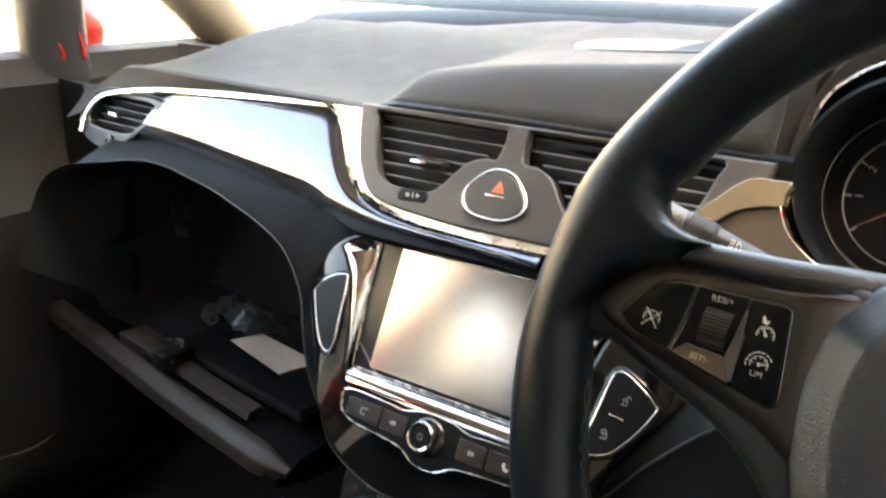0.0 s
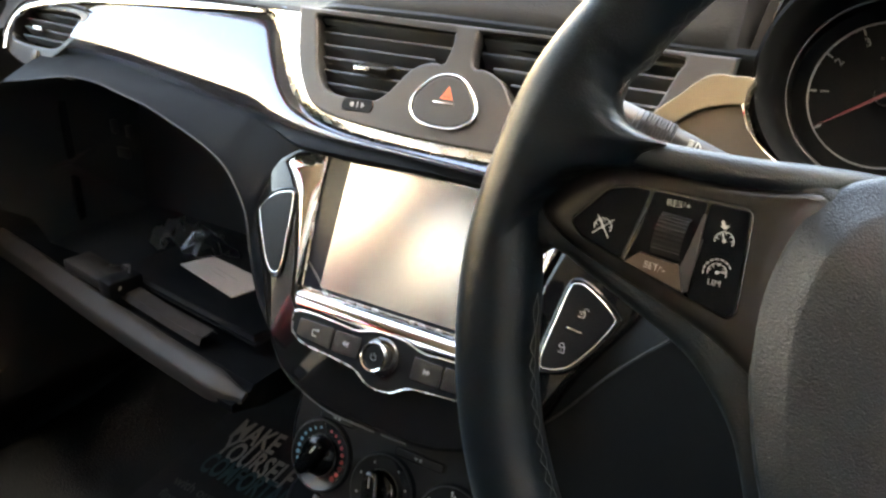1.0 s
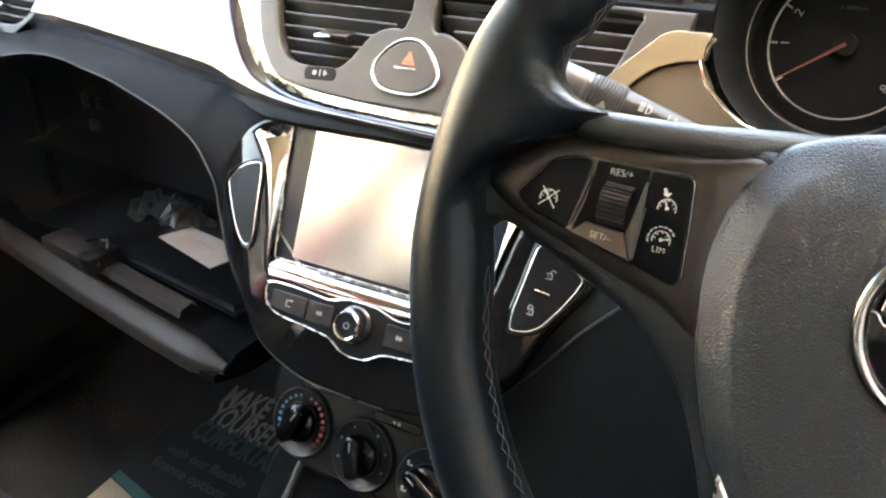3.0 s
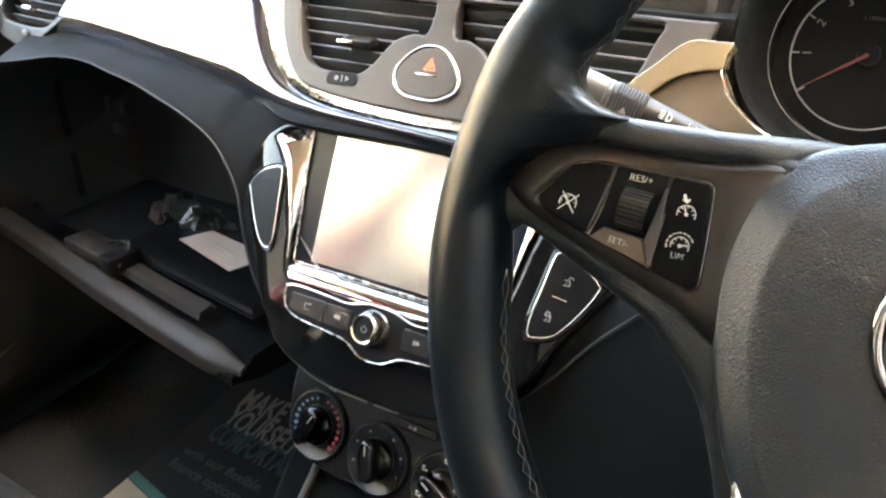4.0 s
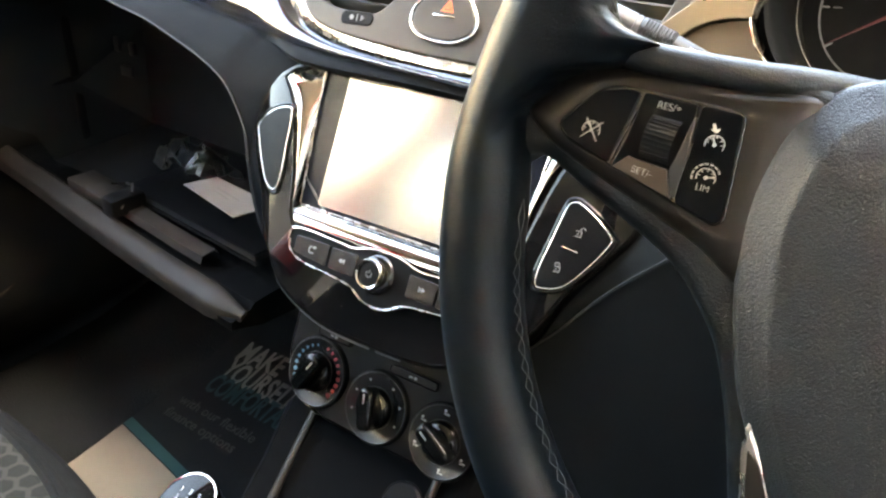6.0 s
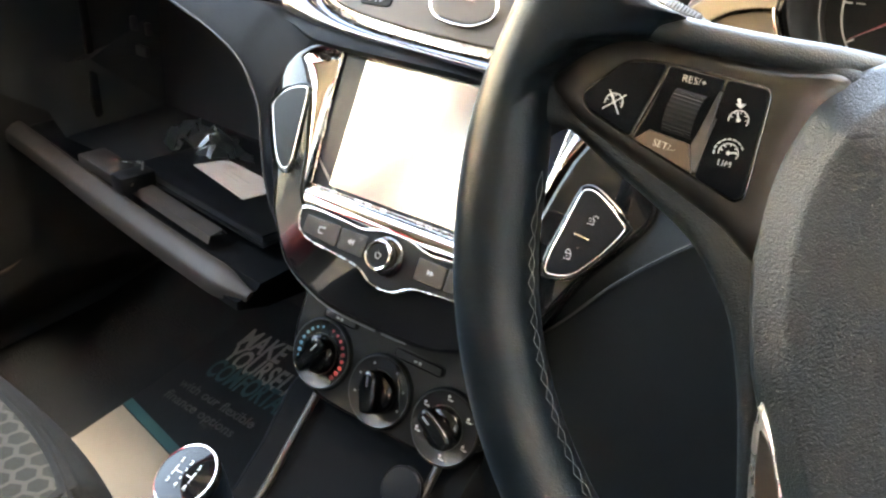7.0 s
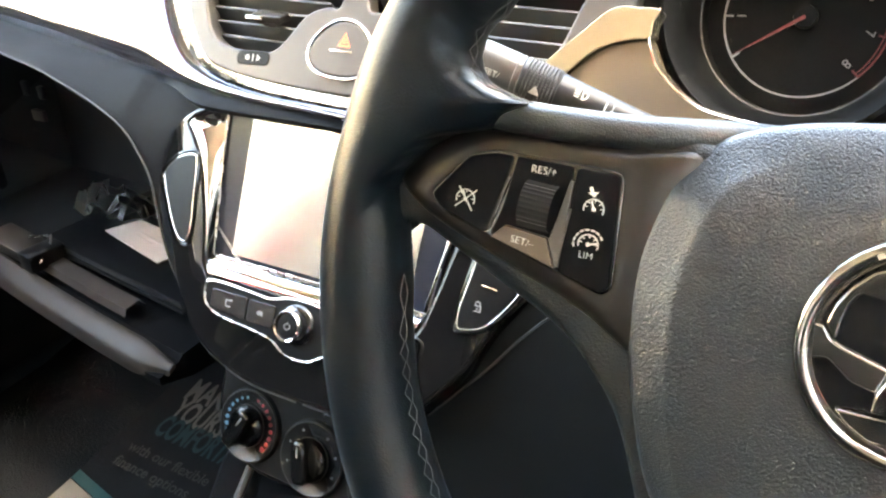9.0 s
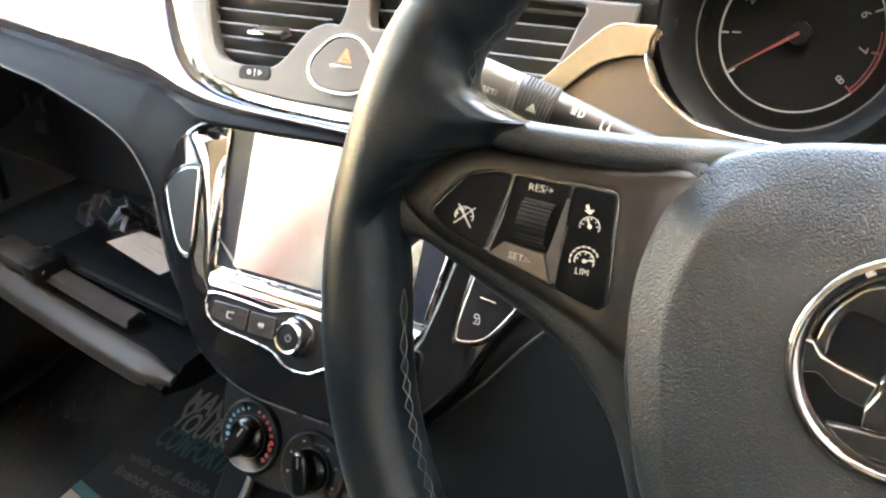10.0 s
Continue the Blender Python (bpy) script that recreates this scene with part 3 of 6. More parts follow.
def rim_point(phi, q, out=0.0):
    """A point of the rim's skin: round the rim by phi, round its section by q."""
    a, b = rim_section(phi)
    d = math.degrees(phi) % 360
    c, s = math.cos(phi), math.sin(phi)
    rad, h = (a + out) * math.cos(q), (b + out) * math.sin(q)
    left = d if 90 <= d <= 270 else (180 - d) % 360
    if rad >= 0 or not SLEEVE[0][0] < left < SLEEVE[-1][0]:
        return (R_RIM + rad) * c, (R_RIM + rad) * s, h
    at = [p[0] for p in SLEEVE]
    tx = float(np.interp(left, at, [p[1] for p in SLEEVE])) * (1 if 90 <= d <= 270 else -1)
    ty = float(np.interp(left, at, [p[2] for p in SLEEVE]))
    w = abs(math.cos(q)) * (1 + out / a)
    far = smooth((math.hypot(tx - R_RIM * c, ty - R_RIM * s) - a) / 0.03)
    return R_RIM * c + (tx - R_RIM * c) * w, R_RIM * s + (ty - R_RIM * s) * w, h * (abs(math.sin(q)) + 1e-9) ** (-0.28 * far) - 0.003 * far * w * w


rows = []
for k in range(721):
    row = []
    for j in range(36):
        q = 2 * math.pi * j / 36
        # a shallow groove on the inner side, where the leather is sewn
        row.append(rim_point(2 * math.pi * k / 720, q, -0.0006 if abs(q - math.pi) < 0.2 else 0.0))
    rows.append(row)
part("rim", loft(rows, closed=True), RIM_LEATHER, wheel, m=MW)

# cross stitches along the inner seam
bm = bmesh.new()


def thread(bm, pts, r):
    t = tube(pts, r, 5)
    me = bpy.data.meshes.new("t")
    t.to_mesh(me)
    t.free()
    bm.from_mesh(me)
    bpy.data.meshes.remove(me)


gaps = ((163.9, 187), (-8, 16.1), (353, 368))
pitch = 2.6
rng_seam = random.Random(5)
for side in (0, 1):
    run = []
    for n in range(int(360 / pitch) * 2 + 1):
        d = n * pitch / 2
        inside = not any(a < d < c for a, c in gaps)
        near = n % 2 == 0
        q = 3.04 + (0.015 if near else 0.135) * (1 if side else -1)
        if inside:
            run.append(rim_point(radians(d), q + rng_seam.uniform(-0.012, 0.012), 0.00045 if near else 0.0001))
        if (not inside or n == int(360 / pitch) * 2) and len(run) > 1:
            thread(bm, run, 0.00017)
        if not inside:
            run = []
tagged(part("stitching", bm, THREAD, wheel, "grey cross stitching along the inner seam", m=MW), kind="stuff")


# the spokes dip towards the hub
DISH = Matrix(((1, 0, 0, 0), (0, 1, 0, 0), (-0.12, 0, 1, -0.0152), (0, 0, 0, 1)))


def both(name, data, lift, mat, parent, label=""):
    """A part and its mirror image on the other side of the wheel."""
    data.transform(DISH @ Matrix.Translation((0, 0, lift)))
    m = MW
    twin = data.copy()
    twin.transform(Matrix.Diagonal((-1, 1, 1, 1)))
    twin.flip_normals()
    a = part(name, data, mat, parent, label, m=m)
    b = part(name, twin, mat, parent, label, m=m)
    return a, b


# spoke body: leather arm with a tail that runs down beside the pad
upper = [(-0.168, 0.074), (-0.150, 0.060), (-0.139, 0.0535), (-0.129, 0.0515), (-0.095, 0.0515), (-0.072, 0.0495), (-0.055, 0.0450), (-0.030, 0.0400)]
lower = [(-0.030, -0.120), (-0.052, -0.120), (-0.059, -0.098), (-0.0655, -0.076), (-0.071, -0.060), (-0.079, -0.042), (-0.089, -0.029), (-0.102, -0.0175), (-0.125, -0.006), (-0.140, 0.001), (-0.152, 0.0065), (-0.160, 0.0050), (-0.170, -0.006)]
ol = [tuple(p) for p in spline([p for p in upper], 5)] + [tuple(p) for p in spline(lower, 5)]
both("spoke", plate([ol], 0.024, 0.006, 5), -0.0045, SPOKE_GRAIN, wheel)
roll = tube(spline([(-0.142, 0.0500, -0.002), (-0.131, 0.0480, 0.0), (-0.115, 0.0470, 0.0), (-0.090, 0.0474, -0.002), (-0.075, 0.0485, -0.0055), (-0.063, 0.0495, -0.0150), (-0.050, 0.0500, -0.0270)], 6), lambda t: 0.0054 + 0.0004 * t, 14, flat=1.25, up=(0, 0, 1))
roll_me = bpy.data.meshes.new("roll")
bmesh.ops.recalc_face_normals(roll, faces=roll.faces[:])
roll.to_mesh(roll_me)
roll.free()
both("spoke_roll", roll_me, -0.0055, PAD_GRAIN, wheel, "padded roll along the top of the spoke")
# satin bezel on the spoke
bez = spline([(-0.1615, 0.0215), (-0.158, 0.0275), (-0.150, 0.0365), (-0.138, 0.0415), (-0.120, 0.0432), (-0.091, 0.0432), (-0.0660, 0.0450), (-0.0640, 0.030), (-0.0660, 0.015), (-0.0680, -0.002), (-0.0705, -0.0225), (-0.091, -0.0115), (-0.111, -0.0035), (-0.131, 0.004), (-0.144, 0.009), (-0.154, 0.0145)], 6, closed=True)
btn_ol = rounded([(-0.1475, 0.0195), (-0.135, 0.0345), (-0.126, 0.0365), (-0.0865, 0.036), (-0.0845, 0.000), (-0.0875, -0.0025), (-0.1425, 0.0145)], 0.004)
MB = MW @ DISH


def reach(poly, c, a):
    """How far an outline lies from the point c in the direction a."""
    d, best = Vector((math.cos(a), math.sin(a))), 0.0
    for p, q in zip(poly, poly[1:] + poly[:1]):
        p, q = Vector((p[0], p[1])) - c, Vector((q[0], q[1])) - c
        e = q - p
        den = d.x * e.y - d.y * e.x
        if abs(den) > 1e-12:
            t, u = (p.x * e.y - p.y * e.x) / den, (p.x * d.y - p.y * d.x) / den
            if t > 0 and -1e-9 <= u <= 1 + 1e-9:
                best = max(best, t)
    return best


mid = Vector((-0.110, 0.0195))
bez_pts, in_pts = [tuple(p) for p in bez], [tuple(p) for p in btn_ol]
rows = []
for k in range(161):
    a = 2 * math.pi * k / 160
    ro, ri = reach(bez_pts, mid, a), reach(in_pts, mid, a) - 0.0004
    rows.append([(mid.x + math.cos(a) * (ro + (ri - ro) * s), mid.y + math.sin(a) * (ro + (ri - ro) * s), h) for s, h in ((0, -0.0095), (0.03, -0.0060), (0.08, -0.0043), (0.17, -0.0029), (0.30, -0.0018), (0.48, -0.0008), (0.70, -0.0002), (0.90, 0.0), (1.0, -0.0006), (1.0, -0.0030))])
dome = loft(rows)
bmesh.ops.remove_doubles(dome, verts=dome.verts[:], dist=1e-6)
bmesh.ops.recalc_face_normals(dome, faces=dome.faces[:])
dome_me = bpy.data.meshes.new("bezel")
dome.to_mesh(dome_me)
dome.free()
both("trim_bezel", dome_me, 0.0, BEZEL, wheel, "satin brown-black spoke bezel")
well = plate([[tuple(p) for p in btn_ol]], 0.004, 0.0004)
both("button_panel", well, 0.0003, GLOSS, wheel, "gloss black recess round the buttons")
MP = shifted(MB, 0, 0, 0.0016)


def button_shape(points, r=0.002):
    return plate([[tuple(p) for p in rounded(points, r)]], 0.0026, 0.0006, 3)


b1, _ = both("cancel_button", button_shape([(-0.1462, 0.0195), (-0.1350, 0.0335), (-0.1265, 0.0356), (-0.1208, 0.0356), (-0.1260, 0.0098), (-0.1420, 0.0150)]), 0.0016, PODBLACK, wheel)
b2, _ = both("rocker_button", button_shape([(-0.1200, 0.0356), (-0.1016, 0.0353), (-0.1026, 0.0026), (-0.1252, 0.0096), (-0.1222, 0.0200)], 0.0012), 0.0010, PODBLACK, wheel)
b3, _ = both("limiter_button", button_shape([(-0.1008, 0.0353), (-0.0873, 0.0350), (-0.0853, 0.0005), (-0.0878, -0.0016), (-0.1018, 0.0022)]), 0.0016, PODBLACK, wheel)
# thumb wheel with ribs, and the sloping set facet
rows = []
for k in range(33):
    a = math.pi * 1.1 * k / 32 - 0.15
    rr = 0.0070 + (0.00042 if k % 2 else 0)
    rows.append([(x, -math.cos(a) * rr, math.sin(a) * rr * 0.62) for x in np.linspace(-0.0050, 0.0050, 9)])
part("thumb_wheel", loft(rows), RIBBED, b2, "ribbed black thumb wheel", m=shifted(MP, -0.1108, 0.0215, -0.0005, -4))
part("set_facet", plate([[(-0.1243, 0.0094), (-0.1200, 0.0138), (-0.1065, 0.0124), (-0.1030, 0.0034)]], 0.0015, 0.0003), COPPER, b2, "coppery set facet", m=shifted(MP, 0, 0, 0.0006))
part("side_facet", plate([[(-0.1020, 0.0310), (-0.1012, 0.0310), (-0.1016, 0.0040), (-0.1029, 0.0040), (-0.1058, 0.0120), (-0.1040, 0.0200)]], 0.0012, 0.0003), GREY, b2, m=shifted(MP, 0, 0, 0.0004))
part("edge_line", plate([[tuple(p) for p in bar(-0.1262, 0.0115, -0.1218, 0.0290, 0.0005)]], 0.0004), GREY, b1, m=shifted(MP, 0.0006, 0, 0.0004))
part("edge_line", plate([[tuple(p) for p in bar(-0.1018, 0.0085, -0.1006, 0.0225, 0.0005)]], 0.0004), GREY, b3, m=shifted(MP, 0, 0, 0.0004))


ML = shifted(MP, 0, 0, 0.0001)
part("lettering", letters("RES/+", 0.0034, 0.00008, weight=-0.00006), WHITEINK, b2, m=shifted(MP, -0.1108, 0.0325, -0.0004, -1), smooth=False)
part("lettering", letters("SET/\u2013", 0.0033, 0.00008, weight=-0.00006), WHITEINK, b2, m=shifted(MP, -0.1138, 0.0097, 0.0008, -6), smooth=False)
part("lettering", letters("LIM", 0.0030, 0.00008, weight=-0.00006), WHITEINK, b3, m=shifted(MP, -0.0938, 0.0092, 0.0001, -1), smooth=False)


def gauge(r, cx, cy, needle, ticks=True):
    out = [band(r, r * 0.91, -20, 200, 20, cx, cy)]
    for a in (10, 45, 90, 135, 170):
        out.append(bar(cx + r * 0.9 * math.cos(radians(a)), cy + r * 0.9 * math.sin(radians(a)), cx + r * 0.62 * math.cos(radians(a)), cy + r * 0.66 * math.sin(radians(a)), r * 0.08))
    out.append(circle(r * 0.2, 12, cx, cy))
    out.append(bar(cx, cy, cx + r * 0.85 * math.cos(radians(needle)), cy + r * 0.85 * math.sin(radians(needle)), r * 0.13))
    return out


def symbol(parts, parent, m, ink=WHITEINK):
    bm = bmesh.new()
    for o in parts:
        me = plate([[tuple(p) for p in o]], 0.0002)
        bm.from_mesh(me)
        bpy.data.meshes.remove(me)
    return part("symbol", bm, ink, parent, m=m, smooth=False)


r = 0.0032
symbol(gauge(r, 0, 0, 115) + [bar(-0.0031, -0.0031, 0.0033, 0.0035, 0.0003), bar(-0.0027, 0.0036, 0.0028, -0.0033, 0.00035)], b1, shifted(ML, -0.1344, 0.0196, 0.0002, -3))
symbol(gauge(r, 0, 0, 115) + [bar(-0.0022, 0.0064, -0.0012, 0.0046, 0.0009), [(-0.0026, 0.0046), (0.0004, 0.0054), (-0.0006, 0.0036)]], b3, shifted(ML, -0.0937, 0.0237, 0.0002, -3))
dash_arc = [band(0.0047, 0.0043, a, a + 16, 4) for a in range(30, 190, 22)]
symbol(gauge(r, 0, 0, 20) + dash_arc, b3, shifted(ML, -0.0936, 0.0128, 0.0002, -3))

# airbag pad: a domed shield with a soft facet along its edge
pad_half = spline([(0.0, 0.0615), (-0.020, 0.0605), (-0.042, 0.0575), (-0.058, 0.0525), (-0.066, 0.0470), (-0.0715, 0.0395), (-0.0765, 0.026), (-0.0795, 0.012), (-0.0795, -0.002), (-0.0765, -0.022), (-0.0715, -0.040), (-0.0660, -0.055), (-0.060, -0.066), (-0.050, -0.084), (-0.040, -0.095), (-0.020, -0.101), (0.0, -0.102)], 4)
outline = [tuple(p) for p in pad_half] + [(-p[0], p[1]) for p in pad_half[-2:0:-1]]


def pad_row(scale, sx, h, soft=None):
    """One ring of the pad; the facet fades out along the top, where the cover is simply rounded."""
    soft = h if soft is None else soft
    return [(p[0] * sx, (p[1] + 0.015) * scale - 0.015, h + (soft - h) * smooth((p[1] - 0.047) / 0.010) - 0.012 * smooth((p[1] - 0.030) / 0.03) * min(1, max(0, scale - 0.55) / 0.4)) for p in outline]


rows = [pad_row(0.97, 0.97, -0.030), pad_row(1.0, 1.0, -0.020), pad_row(1.0, 1.0, -0.0100), pad_row(0.995, 0.995, -0.0080), pad_row(0.982, 0.980, -0.0064), pad_row(0.966, 0.960, -0.0055, -0.0050), pad_row(0.915, 0.890, -0.0030, -0.0031), pad_row(0.882, 0.836, -0.0009, -0.0023), pad_row(0.872, 0.822, -0.0004, -0.0021), pad_row(0.862, 0.806, -0.0002, -0.0019), pad_row(0.78, 0.73, 0.0001, -0.0006), pad_row(0.70, 0.65, 0.0004, 0.0002), pad_row(0.5, 0.45, 0.0010), pad_row(0.3, 0.3, 0.0014), pad_row(0.05, 0.05, 0.0016)]
part("airbag_pad", loft(rows, closed=True, caps=True), PAD_GRAIN, wheel, "grained black airbag cover", m=MW)
# silver insert at the foot of the pad
ins = [(-0.0600, -0.0600), (-0.0595, -0.071), (-0.0545, -0.093), (-0.046, -0.115), (-0.034, -0.115), (-0.0425, -0.090), (-0.049, -0.076), (-0.055, -0.0665)]
both("lower_insert", plate([[tuple(p) for p in rounded(ins, 0.003)]], 0.008, 0.0018, 4), 0.004, SATIN_CHROME, wheel, "silver trim insert below the pad")
both("insert_recess", plate([[tuple(p) for p in rounded([(-0.0575, -0.0690), (-0.0545, -0.084), (-0.047, -0.109), (-0.039, -0.110), (-0.0455, -0.088), (-0.0525, -0.0735)], 0.002)]], 0.002, 0.0004), 0.0046, SATIN, wheel)
# round badge
badge = part("badge", lathe([(0.0, -0.004), (0.0302, -0.004), (0.0314, 0.0006), (0.0312, 0.0020), (0.0306, 0.0027), (0.0296, 0.0030), (0.0280, 0.0029), (0.0274, 0.0024), (0.0270, 0.0010), (0.0268, -0.001), (0.0, -0.001)], 64), BADGEMETAL, wheel, "round chrome badge with a plain raised emblem", m=shifted(MW, 0, 0.0035, 0.0030))
MBG = shifted(MW, 0, 0.0035, 0.0030)
part("badge_field", plate([circle(0.0260, 48)], 0.001), GLOSS, badge, "black badge field", m=shifted(MBG, 0, 0, -0.0002))
crescent = [(-0.0244, 0.0035), (-0.0232, 0.0093), (-0.0206, 0.0145), (-0.0160, 0.0197), (-0.0113, 0.0219), (-0.0002, 0.0191), (0.0070, 0.0165), (0.0020, 0.0080), (-0.0061, 0.0104), (-0.0110, 0.0125), (-0.0177, 0.0133), (-0.0197, 0.0099), (-0.0209, 0.0046), (-0.0209, 0.0006), (-0.0223, 0.0)]
wing = [(-0.0273, 0.0035), (-0.0246, 0.0033), (-0.0223, 0.0), (-0.0189, -0.0015), (-0.0072, -0.0046), (-0.0093, -0.0116), (-0.0160, -0.0099), (-0.0223, -0.0052), (-0.0264, -0.0064)]
body = [(-0.0072, -0.0030), (-0.0015, 0.0026), (0.0030, 0.0048), (0.0110, 0.0020), (0.0150, -0.0060), (0.0140, -0.0165), (-0.0093, -0.0168), (-0.0093, -0.0116), (-0.0068, -0.0060)]
foot = [(-0.0180, -0.0180), (-0.0032, -0.0173), (0.0140, -0.0173), (0.0170, -0.0195), (0.0085, -0.0246), (-0.0085, -0.0246), (-0.0142, -0.0215)]
for shape, lift in ((crescent, 0.0022), (wing, 0.0018), (body, 0.0026), (foot, 0.0016)):
    part("emblem", plate([[tuple(p) for p in rounded(shape, 0.0010)]], 0.003, 0.0007), BADGEMETAL, badge, m=shifted(MBG, 0, 0, lift))
part("emblem_panel", plate([[tuple(p) for p in rounded([(-0.0105, 0.0200), (-0.0010, 0.0178), (-0.0062, 0.0122), (-0.0105, 0.0136)], 0.0006)]], 0.0006, 0.0002), GLOSS, badge, m=shifted(MBG, 0, 0, 0.0024))
part("raised_bars", plate([bar(-0.0285 * math.cos(a) + 0.0011 * math.sin(a), 0.0285 * math.sin(a) + 0.0011 * math.cos(a), -0.0285 * math.cos(a) - 0.0011 * math.sin(a), 0.0285 * math.sin(a) - 0.0011 * math.cos(a), 0.0012) for a in (radians(58), radians(74), radians(90), radians(106), radians(122))], 0.0006), SATIN_CHROME, badge, m=shifted(MBG, 0, 0, 0.0034))
# hub and column shroud
column = thing("column_shroud", (0.037, 0.42, 0.54), "dark plastic steering column shroud", "steering column")
part("shroud", loft([[(0.037 + a * w, y, z + b * hh) for a, b in ((-1, -0.8), (-0.85, -1), (0.85, -1), (1, -0.8), (1, 0.8), (0.85, 1), (-0.85, 1), (-1, 0.8))] for y, z, w, hh in ((0.335, 0.560, 0.036, 0.030), (0.36, 0.550, 0.048, 0.034), (0.44, 0.530, 0.052, 0.036), (0.56, 0.51, 0.055, 0.040))], closed=True, caps=True), DARK, column)
part("hub", lathe([(0.045, 0), (0.040, 0.05)], 32), DARK, wheel, m=shifted(MW, 0, 0, -0.072))

# ---- light stalk ----
stalk = thing("light_stalk", (-0.02, 0.40, 0.605), "black plastic light and indicator stalk with white symbols", "stalk")
base, tip = Vector((-0.012, 0.402, 0.5965)), Vector((-0.1395, 0.381, 0.6420))
ax = (tip - base).normalized()
q = ax.to_track_quat("Z", "Y").to_matrix().to_4x4()
MS = Matrix.Translation(base) @ q
part("arm", lathe([(0.0046, 0), (0.0050, 0.02), (0.0060, 0.07), (0.0072, 0.096), (0.0074, 0.0985)], 28), PANEL, stalk, m=MS)
rows = []
for k in range(15):
    rows.append((0.0079 + (0.0003 if k % 2 else 0), 0.0990 + 0.0150 * k / 14))
part("knurled_ring", lathe([(0.0075, 0.0987)] + rows + [(0.0075, 0.1143)], 40), PANEL, stalk, "knurled ring", m=MS)
bm = bmesh.new()
for k in range(44):
    a = 2 * math.pi * k / 44
    for j in range(9):
        d = 0.1000 + j * 0.0015
        base_ring = [bm.verts.new((0.0081 * math.cos(a + s * 0.055), 0.0081 * math.sin(a + s * 0.055), d + e * 0.0005)) for s, e in ((-1, -1), (1, -1), (1, 1), (-1, 1))]
        top = bm.verts.new((0.0087 * math.cos(a), 0.0087 * math.sin(a), d))
        for q0, q1 in zip(base_ring, base_ring[1:] + base_ring[:1]):
            bm.faces.new((q0, q1, top))
tagged(part("knurl_studs", bm, SLAT, stalk, "fine studs of the knurled ring", m=MS, smooth=False), kind="stuff")
part("bright_band", lathe([(0.0079, 0.1145), (0.0080, 0.1163), (0.0077, 0.1167)], 32), STALKCAP, stalk, "thin grey band", m=MS)
part("end_cap", lathe([(0.0077, 0.1169), (0.0079, 0.1180), (0.0079, 0.1315), (0.0074, 0.1335), (0.0062, 0.1345)], 32), STALKCAP, stalk, "grey end cap", m=MS)


def on_stalk(d, up=0.0):
    """A plane that touches the stalk on the side that faces the driver."""
    p = base + ax * d
    towards = (Vector((0.015, 0.06, 0.745)) - p)
    n = (towards - ax * towards.dot(ax)).normalized()
    r = float(np.interp(d, (0, 0.02, 0.07, 0.096, 0.13), (0.0046, 0.0050, 0.0060, 0.0072, 0.0080)))
    x = -ax
    y = n.cross(x)
    n, y = n * math.cos(radians(up)) + y * math.sin(radians(up)), y * math.cos(radians(up)) - n * math.sin(radians(up))
    m = Matrix((x, y, n)).transposed().to_4x4()
    m.translation = p + n * (r + 0.0002)
    return m


lamp = [band(0.0022, 0.0017, -90, 90, 10, 0.0006, 0), bar(0.0006, -0.0022, 0.0006, 0.0022, 0.0005)] + [bar(-0.0028, y, -0.0006, y, 0.0005) for y in (-0.0016, -0.0005, 0.0006, 0.0017)]
symbol(lamp, stalk, on_stalk(0.0890, 22))
symbol([bar(0, -0.0022, 0, 0.0022, 0.0006), bar(0, -0.0022, 0.0012, -0.0022, 0.0005), bar(0.003, -0.0022, 0.003, 0.0022, 0.0005), [(0.0022, -0.0008), (0.0038, -0.0008), (0.003, -0.0024)]], stalk, on_stalk(0.0785, 16))
symbol([[(-0.0022, -0.0016), (0.0022, -0.0016), (0, 0.0022)], [(-0.0013, -0.0010), (0, 0.0012), (0.0013, -0.0010)]], stalk, on_stalk(0.1065, -22) @ Matrix.Translation((0, 0, 0.0012)))
part("lettering", letters("SET/", 0.0036, 0.00008), WHITEINK, stalk, m=on_stalk(0.1250, -26), smooth=False)

# ---- dashboard ----
dash = thing("dashboard", (XC, 0.6, 0.35), "dark soft-touch dashboard with a silver decor panel and chrome strip", "dashboard")


def decor_y(x, z):
    """The decor runs forward towards the passenger side."""
    return 0.487 + 0.0787 * (-0.28 - x) + 0.5 * (z - 0.60)


def top_z(x, y):
    """Height of the dashboard's top: a gentle slope, with a steep-fronted hump over the middle."""
    side = 0.640 + 0.036 * smooth((y - 0.52) / 0.30) - 0.030 * smooth((-0.74 - x) / 0.10)
    ridge = float(np.interp(x, (-0.43, -0.39, -0.32, -0.218, -0.168, 0.0), (0.655, 0.667, 0.678, 0.687, 0.692, 0.695)))
    rise = min(max((y - 0.508) / 0.050, 0.0), 1.0)
    lip = float(np.interp(x, (-0.40, -0.30, -0.20, -0.10), (0.6428, 0.6420, 0.6395, 0.6378)))
    mid = lip + (ridge - lip) * (1 - (1 - rise) ** 1.7) + (0.690 - ridge) * smooth((y - 0.60) / 0.30)
    w = smooth((x + 0.425) / 0.04) * (1 - 0.7 * smooth((y - 0.62) / 0.25))
    return side * (1 - w) + mid * w + 0.045 * smooth((x + 0.155) / 0.042) ** 2 * smooth((y - 0.512) / 0.05) * (1 - smooth((x + 0.113) / 0.011)) + (0.005 - 0.016 * smooth((-0.46 - x) / 0.2)) * smooth((y - 0.80) / 0.12) - 0.12 * smooth((x + 0.113) / 0.011) * (1 - smooth((y - 0.66) / 0.06))


